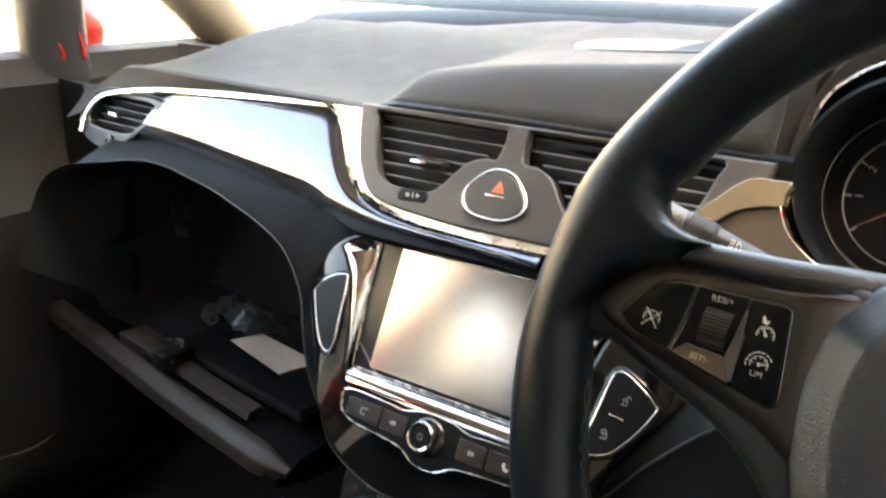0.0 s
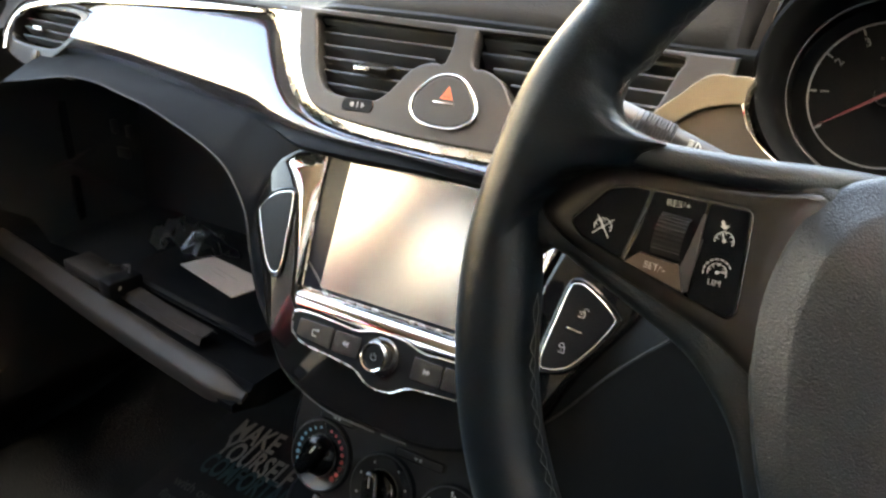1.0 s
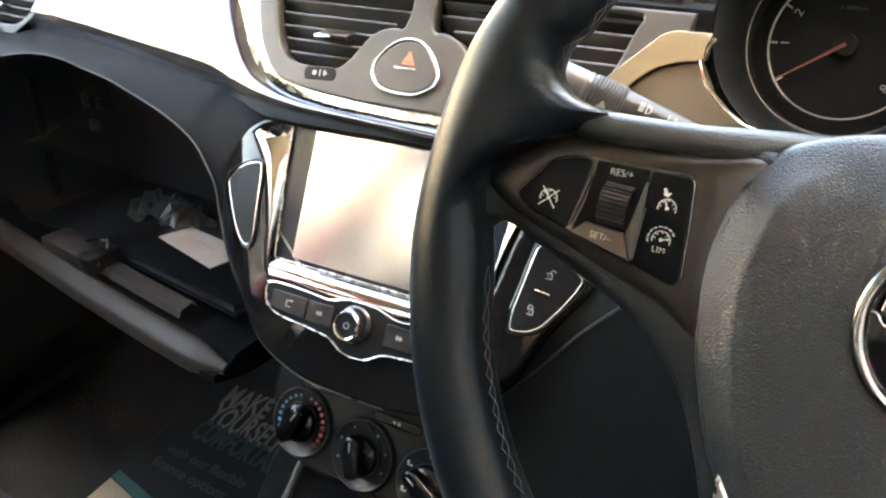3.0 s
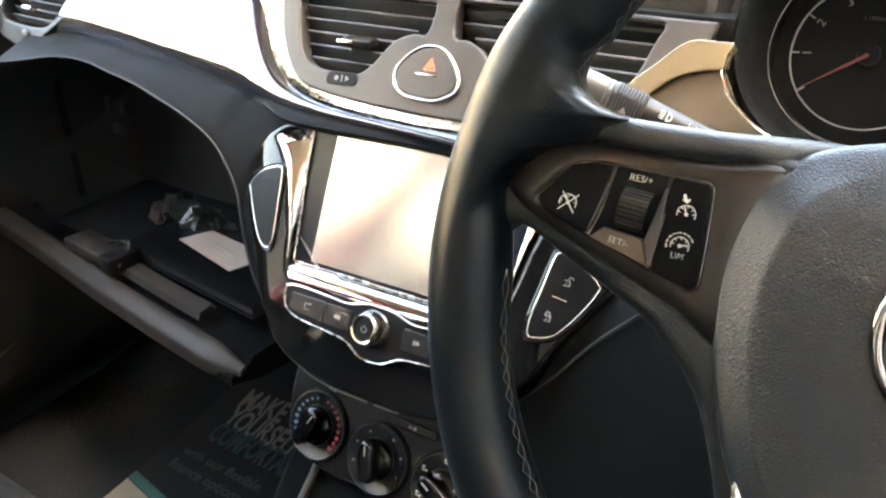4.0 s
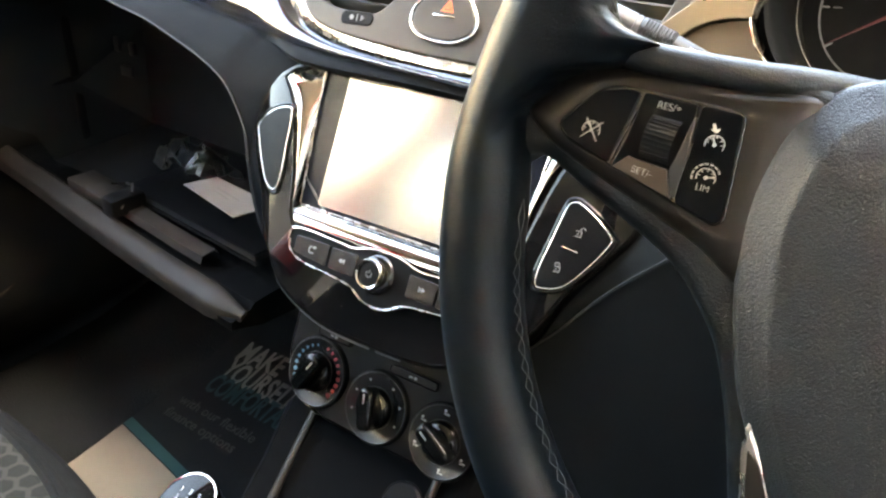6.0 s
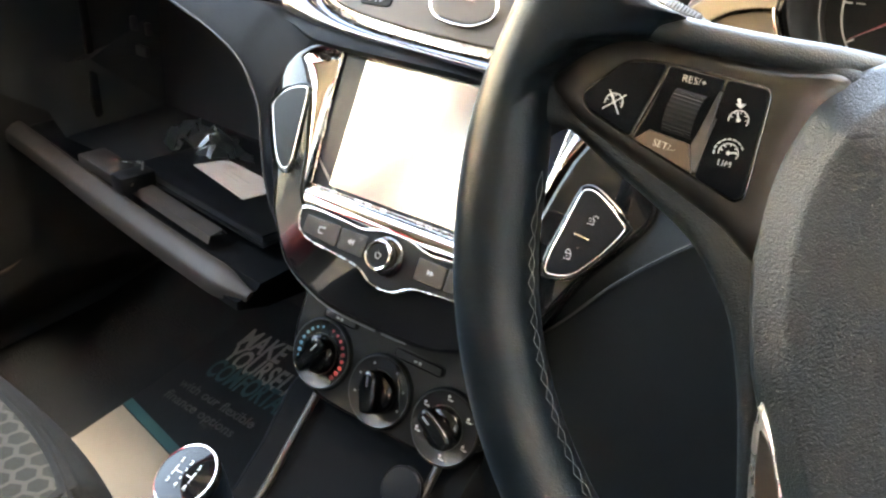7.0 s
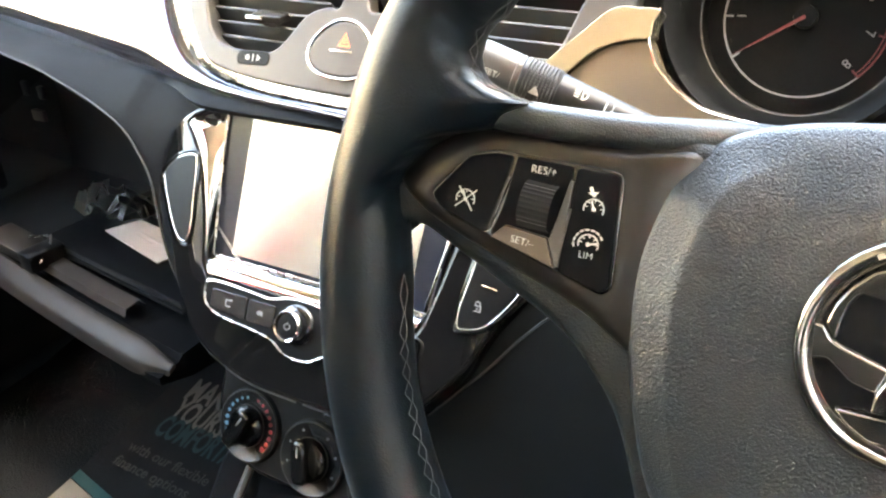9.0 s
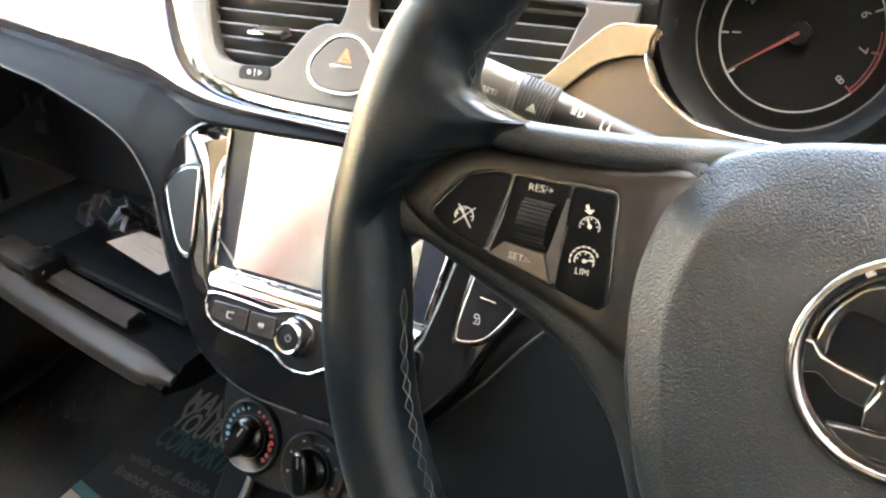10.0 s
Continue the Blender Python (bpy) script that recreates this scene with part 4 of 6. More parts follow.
rows = []
for y in list(np.linspace(0.512, 0.62, 16)) + list(np.linspace(0.64, 0.99, 14)):
    rows.append([(x, y + 0.0787 * max(0.0, min(0.45, -0.40 - x)) * (1 - smooth((y - 0.5) / 0.3)), top_z(x, y)) for x in np.concatenate((np.linspace(-0.845, -0.46, 24), np.linspace(-0.45, -0.385, 14), np.linspace(-0.37, -0.135, 12), np.linspace(-0.120, -0.100, 6), np.linspace(-0.075, 0.33, 14)))])
thicken(part("top_pad", loft(rows), DASH, dash, "soft grained dashboard top"), 0.012, -1)
# front lip of the top, down to the chrome strip and over the vents
def lip_rows(xs, y0f, z0f, depth):
    out = []
    for x in xs:
        y0, z0 = y0f(x), z0f(x)
        d = depth + 0.006 * smooth((x + 0.26) / 0.08)
        out.append([(x, y0 + 0.004, z0 + 0.0015), (x, y0 - 0.002, z0 - 0.0005), (x, y0 - 0.0035, z0 - 0.004), (x, y0 - 0.001, z0 - d), (x, y0 + 0.02, z0 - d - 0.004)])
    return out


rows = []
for x in np.linspace(-0.838, -0.405, 48):
    y0, z0 = 0.513 + 0.0787 * (-0.40 - x), top_z(x, 0.513)
    z1 = float(np.interp(x, (-0.84, -0.797, -0.773, -0.735, -0.694, -0.617, -0.546, -0.477, -0.440), (0.578, 0.592, 0.6095, 0.6175, 0.6222, 0.6280, 0.6322, 0.6358, 0.6375))) + 0.001
    y1 = decor_y(x, z1) + 0.001 - 0.004 * smooth((-0.675 - x) / 0.05)
    rows.append([(x, y0 + 0.004, z0 + 0.0015), (x, y0 - 0.002, z0 - 0.0005)] + [(x, y0 - 0.0025 + (y1 - y0 + 0.0025) * s, z0 - 0.003 + (z1 - z0 + 0.003) * s ** 0.8) for s in (0, 0.3, 0.65, 1.0)] + [(x, y1 + 0.02, z1 - 0.006)])
part("top_lip", loft(rows), DASH, dash)
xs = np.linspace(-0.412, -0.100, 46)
# brow blackened: its colour carries the shade between lip and slats
part("vent_brow", loft(lip_rows(xs, lambda x: 0.512, lambda x: top_z(min(x, -0.125), 0.512) + 0.001, 0.0150)), DIALFACE, dash, "brow over the middle vents, blackened for the shade under the lip")
# speaker grille on the top: a low oval with rows of holes
def on_top(px, py, lift):
    return (-0.238 + px, 0.745 + py, top_z(-0.238 + px, 0.745 + py) + lift)


ring = np.linspace(0, 2 * math.pi, 56, endpoint=False)
rows = [[on_top(0.115 * f * math.cos(a), 0.060 * f * math.sin(a), lift) for a in ring] for f, lift in ((1.02, -0.001), (1.0, 0.0016), (0.97, 0.0024), (0.7, 0.0020), (0.4, 0.0020), (0.02, 0.0020))]
sp = part("speaker_grille", loft(rows, closed=True, caps=True), PANEL, dash, "oval perforated speaker grille")
bm = bmesh.new()
for ix in range(-22, 23):
    for iy in range(-10, 11):
        px, py = ix * 0.0055, iy * 0.0055
        if (px / 0.108) ** 2 + (py / 0.054) ** 2 < 1:
            bm.faces.new([bm.verts.new(on_top(px + 0.0019 * math.cos(a), py + 0.0019 * math.sin(a), 0.0026)) for a in np.linspace(0, 2 * math.pi, 6, endpoint=False)])
tagged(part("perforation", bm, DIALFACE, sp, "rows of small dark holes", smooth=False), kind="stuff")

# decor panel: between the chrome strip above and its own lower edge
low = spline([(-0.716, 0.5740), (-0.690, 0.5775), (-0.660, 0.5785), (-0.620, 0.5765), (-0.588, 0.5738), (-0.550, 0.5712), (-0.515, 0.5686), (-0.451, 0.5640), (-0.399, 0.5608), (-0.36, 0.5598), (-0.30, 0.5610), (-0.23, 0.5620)], 10)
high = spline([(-0.684, 0.6060), (-0.681, 0.6205), (-0.640, 0.6270), (-0.591, 0.6305), (-0.537, 0.6330), (-0.474, 0.6352), (-0.452, 0.6335), (-0.4385, 0.6225), (-0.4290, 0.6095), (-0.4195, 0.5965), (-0.4065, 0.5850), (-0.393, 0.5795), (-0.369, 0.5745), (-0.325, 0.5720), (-0.23, 0.5705)], 10)


def at_x(curve, x):
    xs = [p[0] for p in curve]
    return float(np.interp(x, xs, [p[1] for p in curve]))


rows = []
N = 90
for k in range(N + 1):
    t = k / N
    x0 = -0.716 + t * (0.716 - 0.235)
    x1 = -0.684 + t * (0.684 - 0.235)
    z0, z1 = at_x(low, x0), at_x(high, x1)
    row = []
    for j in range(9):
        s = j / 8
        x, z = x0 + (x1 - x0) * s, z0 + (z1 - z0) * s
        row.append((x, decor_y(x, z) - 0.0045 * math.sin(math.pi * s) + 0.0028 * s ** 3 * smooth((x + 0.60) / 0.14) + (0.004 if j == 0 else 0.004 * (1 - smooth((x + 0.60) / 0.14)) if j == 8 else 0), z))
    rows.append(row)
part("decor_panel", loft(rows), DECOR, dash, "gloss silver decor panel")
# chrome strip along the decor's top, round the passenger vent and down beside the middle vents
strip = [(-0.7960, 0.5720), (-0.7975, 0.5860), (-0.7905, 0.5990), (-0.7730, 0.6095), (-0.735, 0.6175), (-0.6936, 0.6222), (-0.6166, 0.6280), (-0.5464, 0.6322), (-0.4773, 0.6358), (-0.440, 0.6375)]
path = [(x, decor_y(x, z) - 0.001 - 0.006 * smooth((-0.675 - x) / 0.05), z) for x, z in spline([(p[0], p[1]) for p in strip], 8)]
part("chrome_strip", tube(path, lambda t: 0.0024 + 0.0014 * t, 10, flat=0.6, up=(0, 1, -0.5)), CHROME, dash, "chrome strip")
outer = spline([(-0.470, 0.6380), (-0.4535, 0.6335), (-0.4390, 0.6220), (-0.4295, 0.6090), (-0.4195, 0.5955), (-0.4070, 0.5845), (-0.3925, 0.5785), (-0.3680, 0.5735), (-0.3300, 0.5715), (-0.277, 0.5705)], 16)
inner = spline([(-0.416, 0.6400), (-0.4145, 0.6330), (-0.4120, 0.6230), (-0.4090, 0.6140), (-0.4040, 0.6045), (-0.3950, 0.5940), (-0.3810, 0.5865), (-0.3560, 0.5830), (-0.3150, 0.5812), (-0.277, 0.5805)], 16)
rows = []
outer_y = [decor_y(x, z) - 0.0060 + 0.0022 * (1 - smooth((x + 0.435) / 0.03)) for x, z in outer]
outer_y = [float(np.mean(outer_y[max(0, k - 16):k + 17])) for k in range(len(outer_y))]
for a, b, ya in zip(outer, inner, outer_y):
    row = [(a[0] - 0.0006, ya + 0.0085, a[1] - 0.0004)]
    yb = 0.485 + 0.529 * (b[1] - 0.605) + 0.0040
    for j in range(7):
        s = j / 6
        x, z = a[0] + (b[0] - a[0]) * s, a[1] + (b[1] - a[1]) * s
        row.append((x, ya + (yb - ya) * s - 0.0010 * math.sin(math.pi * s), z))
    rows.append(row)
rows = rows + [[(2 * XC - x, y, z) for x, y, z in row] for row in rows[-2::-1] if row[0][0] > -0.405]
part("chrome_surround", loft(rows), SATIN_CHROME, dash, "polished metal surround below the middle vents")
# passenger vent
pv = thing("passenger_air_vent", (-0.74, 0.51, 0.585), "grey passenger air vent with dark slats", "air vent")
PVN = Matrix.Translation((-0.743, 0.5180, 0.588)) @ pose(0, 0, 0, 0, 0, -4.5) @ frame_at((0, 0, 0), 26)
pv_ol = [tuple(p) for p in spline([(-0.063, -0.012), (-0.062, 0.006), (-0.043, 0.025), (0.010, 0.029), (0.058, 0.028), (0.064, 0.020), (0.052, 0.000), (0.026, -0.020), (0.008, -0.034), (-0.030, -0.030), (-0.053, -0.022)], 6, closed=True)]
pv_hole = [tuple(p) for p in spline([(-0.050, -0.004), (-0.047, 0.010), (-0.034, 0.020), (0.010, 0.023), (0.050, 0.022), (0.050, 0.014), (0.038, -0.002), (0.022, -0.011), (-0.02, -0.012), (-0.042, -0.010)], 6, closed=True)]
part("vent_frame", plate([pv_ol, pv_hole], 0.022, 0.002), PANEL, pv, m=shifted(PVN, 0, 0, 0.004))
part("vent_back", plate([pv_ol], 0.004), DARK, pv, m=shifted(PVN, 0, 0, -0.030))
for j in range(4):
    y = -0.006 + j * 0.0080
    part("slat", box((0.092 - 0.007 * abs(j - 2), 0.010, 0.0016), 0.0006), SLAT, pv, m=shifted(PVN, -0.003 + 0.004 * j, y, -0.006) @ pose(0, 0, 0, 60))
part("vent_tab", box((0.014, 0.004, 0.008), 0.001), SATIN_CHROME, pv, "small bright vent tab", m=shifted(PVN, -0.010, 0.004, 0.001))
part("vent_wheel", lathe([(0.005, 0), (0.005, 0.004), (0.004, 0.0045)], 20), GREY, pv, m=shifted(PVN, 0.000, -0.021, 0.003))
part("vent_rim", tube([(p[0], p[1], 0) for p in spline([(-0.050, -0.020), (-0.064, -0.008), (-0.060, 0.010), (-0.040, 0.0275), (0.010, 0.031), (0.062, 0.0295)], 8)], 0.0013, 8), PANEL, pv, "grey rim", m=shifted(PVN, 0, 0, 0.004))

# ---- middle vents and hazard button ----
vents = thing("middle_air_vents", (XC, 0.49, 0.60), "grey middle air vent panel with two slatted vents", "air vent")
LEAN_V = 27.9
MV = frame_at((XC, 0.485, 0.605), LEAN_V)


def vz(z):
    return (z - 0.605) / 0.884


hole_l = [(-0.1225, vz(0.640)), (-0.1200, vz(0.634)), (-0.1125, vz(0.613)), (-0.1050, vz(0.600)), (-0.0930, vz(0.5945)), (-0.070, vz(0.5935)), (-0.056, vz(0.5945)), (-0.046, vz(0.602)), (-0.034, vz(0.616)), (-0.020, vz(0.6215)), (-0.0105, vz(0.6225)), (-0.0085, vz(0.640)), (-0.02, vz(0.6425)), (-0.11, vz(0.6425))]
hole_l = [tuple(p) for p in spline(hole_l, 3, closed=True)]
hole_r = [(x + 0.0185 * smooth((x - 0.085) / 0.03), y) for x, y in mirrored(hole_l)]
panel_ol = [tuple(p) for p in spline([(-0.1400, vz(0.645)), (-0.1360, vz(0.631)), (-0.130, vz(0.614)), (-0.1220, vz(0.600)), (-0.108, vz(0.586)), (-0.085, vz(0.580)), (-0.04, vz(0.577)), (0.0, vz(0.5765))], 10)]
panel_ol = panel_ol + [(x + 0.030 * smooth((x - 0.10) / 0.03), y) for x, y in mirrored(panel_ol)[1:]]
part("vent_panel", plate([panel_ol, hole_l, hole_r], 0.012, 0.0018), GREY, vents, "satin grey panel round the vents", m=MV)
part("vent_back", plate([[(-0.14, vz(0.58)), (0.14, vz(0.58)), (0.14, vz(0.65)), (-0.14, vz(0.65))]], 0.004), DARK, vents, m=shifted(MV, 0, 0, -0.045))
for side in (-1, 1):
    for j in range(6):
        z = 0.598 + j * 0.0078
        x_out = float(np.interp(z, (0.590, 0.600, 0.613, 0.634, 0.645), (0.094, 0.106, 0.113, 0.1205, 0.123)))
        x_in = float(np.interp(z, (0.590, 0.602, 0.616, 0.622, 0.625, 0.645), (0.062, 0.047, 0.034, 0.020, 0.0105, 0.0095)))
        x_out += 0.0185 * smooth((x_out - 0.085) / 0.03) if side > 0 else 0
        w = x_out - x_in
        part("slat", box((w, 0.013, 0.0020), 0.0007), SLAT, vents, m=shifted(MV, side * (x_in + w / 2), vz(z), -0.012) @ pose(0, 0, 0, 56))
    for v in range(5):
        part("rear_vane", box((0.0012, 0.045, 0.02)), DARK, vents, m=shifted(MV, side * (0.03 + v * 0.02), vz(0.622), -0.034))
    part("vent_slider", box((0.024, 0.005, 0.012), 0.0012), SATIN, vents, "grey vent slider", m=shifted(MV, side * 0.064 , vz(0.6135), -0.004) @ pose(0, 0, 0, 30))
    part("slider_tip", box((0.013, 0.0022, 0.002), 0.0006), CHROME, vents, "bright slider tip", m=shifted(MV, side * 0.0700, vz(0.611), 0.0035))
# small airbag lamp window and its twin
for side in (-1, 1):
    lampw = part("indicator_window", plate([[tuple(p) for p in rounded([(-0.0118, -0.0045), (0.0118, -0.0045), (0.0135, 0.0005), (0.0110, 0.0045), (-0.0110, 0.0045), (-0.0135, 0.0)], 0.003)]], 0.002, 0.0006), BUTTON, vents, "small black indicator window", m=shifted(MV, side * 0.0685, vz(0.5897), 0.0008, -side * 3))
    if side < 0:
        symbol([circle(0.0017, 10, -0.004, 0), bar(0.0005, -0.0022, 0.0005, 0.0022, 0.0008), [(0.0035, -0.002), (0.0035, 0.002), (0.0065, 0)]], lampw, shifted(MV, side * 0.0685, vz(0.5897), 0.0011, 3), DIMLEGEND)
hz = thing("hazard_button", (XC, 0.47, 0.60), "grey hazard light button with a red triangle and chrome rim", "button")
hz_ol = [(-0.0255, vz(0.5935)), (-0.0250, vz(0.6030)), (-0.0130, vz(0.6140)), (-0.0005, vz(0.6170)), (0.0120, vz(0.6135)), (0.0235, vz(0.6015)), (0.0235, vz(0.5935)), (0.0170, vz(0.5885)), (0.0070, vz(0.5855)), (-0.0080, vz(0.5855)), (-0.0185, vz(0.5875))]
hz_s = [tuple(p) for p in spline(hz_ol, 6, closed=True)]
MH = shifted(MV, -0.0010, -0.0012, 0.0024) @ Matrix.Diagonal((0.955, 0.965, 1, 1))
part("button_face", plate([[(x * 0.94, (y + 0.0047) * 0.94 - 0.0047) for x, y in hz_s]], 0.005, 0.0015), GREY, hz, m=MH)
part("chrome_rim", tube([(x, y, -0.0008) for x, y in hz_s], 0.0011, 10, closed=True), CHROME, hz, "chrome rim", m=MH)
tri = [(-0.0048, -0.0034), (0.0048, -0.0034), (0.0, 0.0052)]
t_in = [(x * 0.66, y * 0.66) for x, y in tri]
part("triangle", plate([tri, t_in], 0.0003), ORANGERED, hz, "red warning triangle", m=shifted(MH, 0.0005, vz(0.6055), 0.0003), smooth=False)
part("triangle_core", plate([[(x * 0.42, y * 0.42) for x, y in tri], [(x * 0.16, y * 0.16) for x, y in tri]], 0.0003), ORANGERED, hz, m=shifted(MH, 0.0005, vz(0.6055), 0.0003), smooth=False)
part("chrome_bar", box((0.0165, 0.0011, 0.0008), 0.0003), CHROME, hz, "short chrome bar", m=shifted(MH, -0.0010, vz(0.6000), 0.0003))
# dark band between the surround and the screen unit
rows = []
for x in np.linspace(-0.440, -0.129, 42):
    z_top = at_x(low, x) if x < XC else at_x(low, 2 * XC - x)
    back = 0.018 * smooth((-0.385 - x) / 0.055)
    rows.append([(x, decor_y(min(x, 2 * XC - x), z_top) + 0.004, z_top + 0.003), (x, 0.4680 + back, z_top - 0.0005), (x, 0.4650 + back, z_top - 0.0035), (x, 0.4680 + back, z_top - 0.0075), (x, 0.486, z_top - 0.0115)])
part("screen_brow", loft(rows), FASCIA, dash, "dark band above the screen")

# ---- lower dashboard and glovebox ----
glove = thing("glovebox", (-0.60, 0.55, 0.36), "open dark plastic glovebox with its lid hanging down", "glovebox")


def face_y(z):
    return 0.45 + 0.3 * (z - 0.5)


edge = spline([(-0.812, 0.440), (-0.808, 0.500), (-0.796, 0.530), (-0.768, 0.5470), (-0.738, 0.5550), (-0.7024, 0.5610), (-0.6690, 0.5675), (-0.6394, 0.5708), (-0.610, 0.5700), (-0.5856, 0.5660), (-0.555, 0.5612), (-0.5330, 0.5558), (-0.4900, 0.5435), (-0.4614, 0.5310), (-0.4450, 0.5165), (-0.4325, 0.4995), (-0.4240, 0.4760), (-0.4130, 0.4500), (-0.3960, 0.4270), (-0.3700, 0.4080), (-0.3400, 0.3945)], 6)
# tube paler than the fascia imitates the lit line on this edge
part("opening_edge", tube([(x, face_y(z) - 0.001, z) for x, z in edge if x > -0.745], 0.0009, 8), DARK, glove, "edge of the opening, coloured paler for the light it catches")
# lower fascia: one skin from the decor's lower edge down to the opening, and on beside the screen unit
def along(points, n):
    """Points at even steps along a line."""
    p = [Vector(q) for q in points]
    run = [0.0]
    for u, v in zip(p, p[1:]):
        run.append(run[-1] + (v - u).length)
    return [Vector([float(np.interp(run[-1] * k / (n - 1), run, [q[i] for q in p])) for i in range(len(p[0]))]) for k in range(n)]


rim_out = [(p[0], face_y(p[1]), p[1]) for p in edge]
knot = min(range(len(edge)), key=lambda k: abs(edge[k][0] + 0.4614))
first = [p for p in rim_out[:knot + 1] if p[0] > -0.745]
top_line = [(x, decor_y(x, at_x(low, x)) + 0.002, at_x(low, x)) for x in np.linspace(-0.738, -0.452, 30)]
flank = [(-0.452, 0.487, 0.5640), (-0.420, 0.4845, 0.5612), (-0.394, 0.4825, 0.5572), (-0.4025, 0.4800, 0.5500), (-0.4190, 0.4737, 0.5375)] + [(XC - w, 0.4405 + 0.53 * (z - 0.475), z) for w, z in ((0.150, 0.519), (0.1485, 0.507), (0.1385, 0.492), (0.1235, 0.471), (0.110, 0.447), (0.094, 0.428), (0.082, 0.418), (0.064, 0.4105), (0.037, 0.4045))]
rows = []
for t0, b0 in list(zip(along(top_line, 40), along(first, 40))) + list(zip(along(flank, 40), along(rim_out[knot:], 40)))[1:]:
    wide = min(1.0, (t0 - b0).length / 0.03)
    rows.append([(t0 + Vector((0, 0.012, 0.003)) * (1 if t0.x < -0.45 else 0.3))] + [t0.lerp(b0, s) - Vector((0, 0.0035 * wide * math.sin(math.pi * s), 0)) for s in np.linspace(0, 1, 9)])
part("lower_fascia", loft(rows), FASCIA, dash, "dark lower dashboard above the glovebox")
# added near-black sheet stands for the shade at the outer end
part("end_shade_sheet", plate([[(-0.905, 0.30), (-0.800, 0.30), (-0.800, 0.585), (-0.820, 0.606), (-0.905, 0.612)]], 0.01, 0.002), DIALFACE, dash, "black filler sheet standing for the shade at the dashboard's outer end", m=Matrix.Translation((0, 0.555, 0)) @ Matrix(((1, 0, 0, 0), (0, 0, -1, 0), (0, 1, 0, 0), (0, 0, 0, 1))))
# cavity: its floor begins behind the lid


def cavity_y(x, z):
    return face_y(z) + (0.515 - face_y(z)) * smooth((0.44 - z) / 0.06)


depth_rows = []
full = [(x, z) for x, z in edge] + [(-0.36, 0.372), (-0.45, 0.362), (-0.62, 0.358), (-0.80, 0.362), (-0.812, 0.39)]
for d, sc in ((0.0, 1.0), (0.06, 0.985), (0.16, 0.95), (0.20, 0.90)):
    depth_rows.append([(-0.61 + (x + 0.61) * (sc if x < -0.5 else sc - 0.10 * smooth(d / 0.12)), cavity_y(x, z) + d * (1.0 if z > 0.45 else 0.6), 0.46 + (z - 0.46) * sc) for x, z in full])
bm = loft(depth_rows, closed=True)
bm.verts.ensure_lookup_table()
bm.faces.new(bm.verts[-len(full):])
part("cavity", bm, CAVITY, glove, "dark glovebox interior")
# two moulded slots in the back wall
for x, z, w, h in ((-0.776, 0.474, 0.008, 0.016), (-0.752, 0.472, 0.008, 0.014), (-0.766, 0.446, 0.018, 0.012)):
    part("moulded_slot", box((w, 0.006, h), 0.002), DARK, glove, m=pose(x, 0.600, z))
# lid: a curved tray, hinged low and lowered towards the seat
def lid_edge(t, off=0.0, z=0.36):
    x, y = spline([(-0.93, 0.519), (-0.79, 0.494), (-0.66, 0.468), (-0.555, 0.449), (-0.485, 0.438), (-0.445, 0.4325), (-0.415, 0.431)], 8)[int(round(t * 48))]
    return (x, y + off, z)


rows = []
for k in range(43):
    x, y, z = lid_edge(k / 48)
    rows.append([(x, y + 0.105, 0.350), (x, y + 0.050, 0.350), (x, y + 0.013, 0.351), (x, y + 0.009, 0.347), (x, y - 0.013, 0.345), (x, y - 0.013, 0.338), (x, y + 0.02, 0.326), (x, y + 0.075, 0.318)])
lid = part("lid", loft(rows, caps=True), TUNNEL, glove, "lowered glovebox lid")
rows = []
for k in range(44):
    x, y, z = lid_edge(k / 48)
    e = 1 - 0.80 * smooth((x + 0.470) / 0.045)
    rows.append([(x, y + a * (0.66 if a < 0 else 1) * (0.15 + 0.85 * e), 0.346 + (z - 0.346) * (0.1 + 0.9 * e)) for a, z in ((0.0045, 0.350), (0.004, 0.3590), (0.0, 0.3605), (-0.010, 0.3585), (-0.0205, 0.3545), (-0.0238, 0.3515), (-0.0243, 0.3400))])
part("lid_edge", loft(rows, caps=True), LIDGREY, lid, "pale satin edge of the lid")
rows = []
for k in range(14, 42):
    x, y, z = lid_edge(k / 48)
    if -0.745 < x < -0.505:
        rows.append([(x, y + 0.012, 0.3590), (x, y + 0.015, 0.3655), (x, y + 0.030, 0.3665), (x, y + 0.034, 0.3600)])
part("lid_rib", loft(rows), LIDGREY, lid, "pale raised rib inside the lid")
part("latch", box((0.075, 0.030, 0.012), 0.003), LIDGREY, lid, "latch block", m=pose(-0.693, 0.492, 0.366, 0, 0, -9))
part("latch_hook", box((0.022, 0.036, 0.018), 0.003), BUTTON, lid, "dark latch hook", m=pose(-0.640, 0.481, 0.371, 0, 0, -9))
part("latch_wire", tube([(-0.672, 0.493, 0.377), (-0.648, 0.499, 0.381), (-0.634, 0.487, 0.379), (-0.630, 0.470, 0.372)], 0.0012, 6), SATIN_CHROME, lid, m=IDENT)
# what lies in the glovebox
manual = thing("owners_manual", (-0.575, 0.53, 0.359), "black booklet wallet lying in the glovebox", "booklet")
MM = pose(-0.556, 0.5480, 0.3680, 0, 0, -8)
part("front_cover", box((0.205, 0.120, 0.0022), 0.0009), BUTTON, manual, "black cover", m=MM @ Matrix.Translation((0, 0, 0.005)))
part("back_cover", box((0.205, 0.120, 0.0022), 0.0009), BUTTON, manual, "black cover", m=MM @ Matrix.Translation((0, 0, -0.005)))
part("page_block", box((0.198, 0.114, 0.0078), 0.0006), DARK, manual, "dark page edges", m=MM)
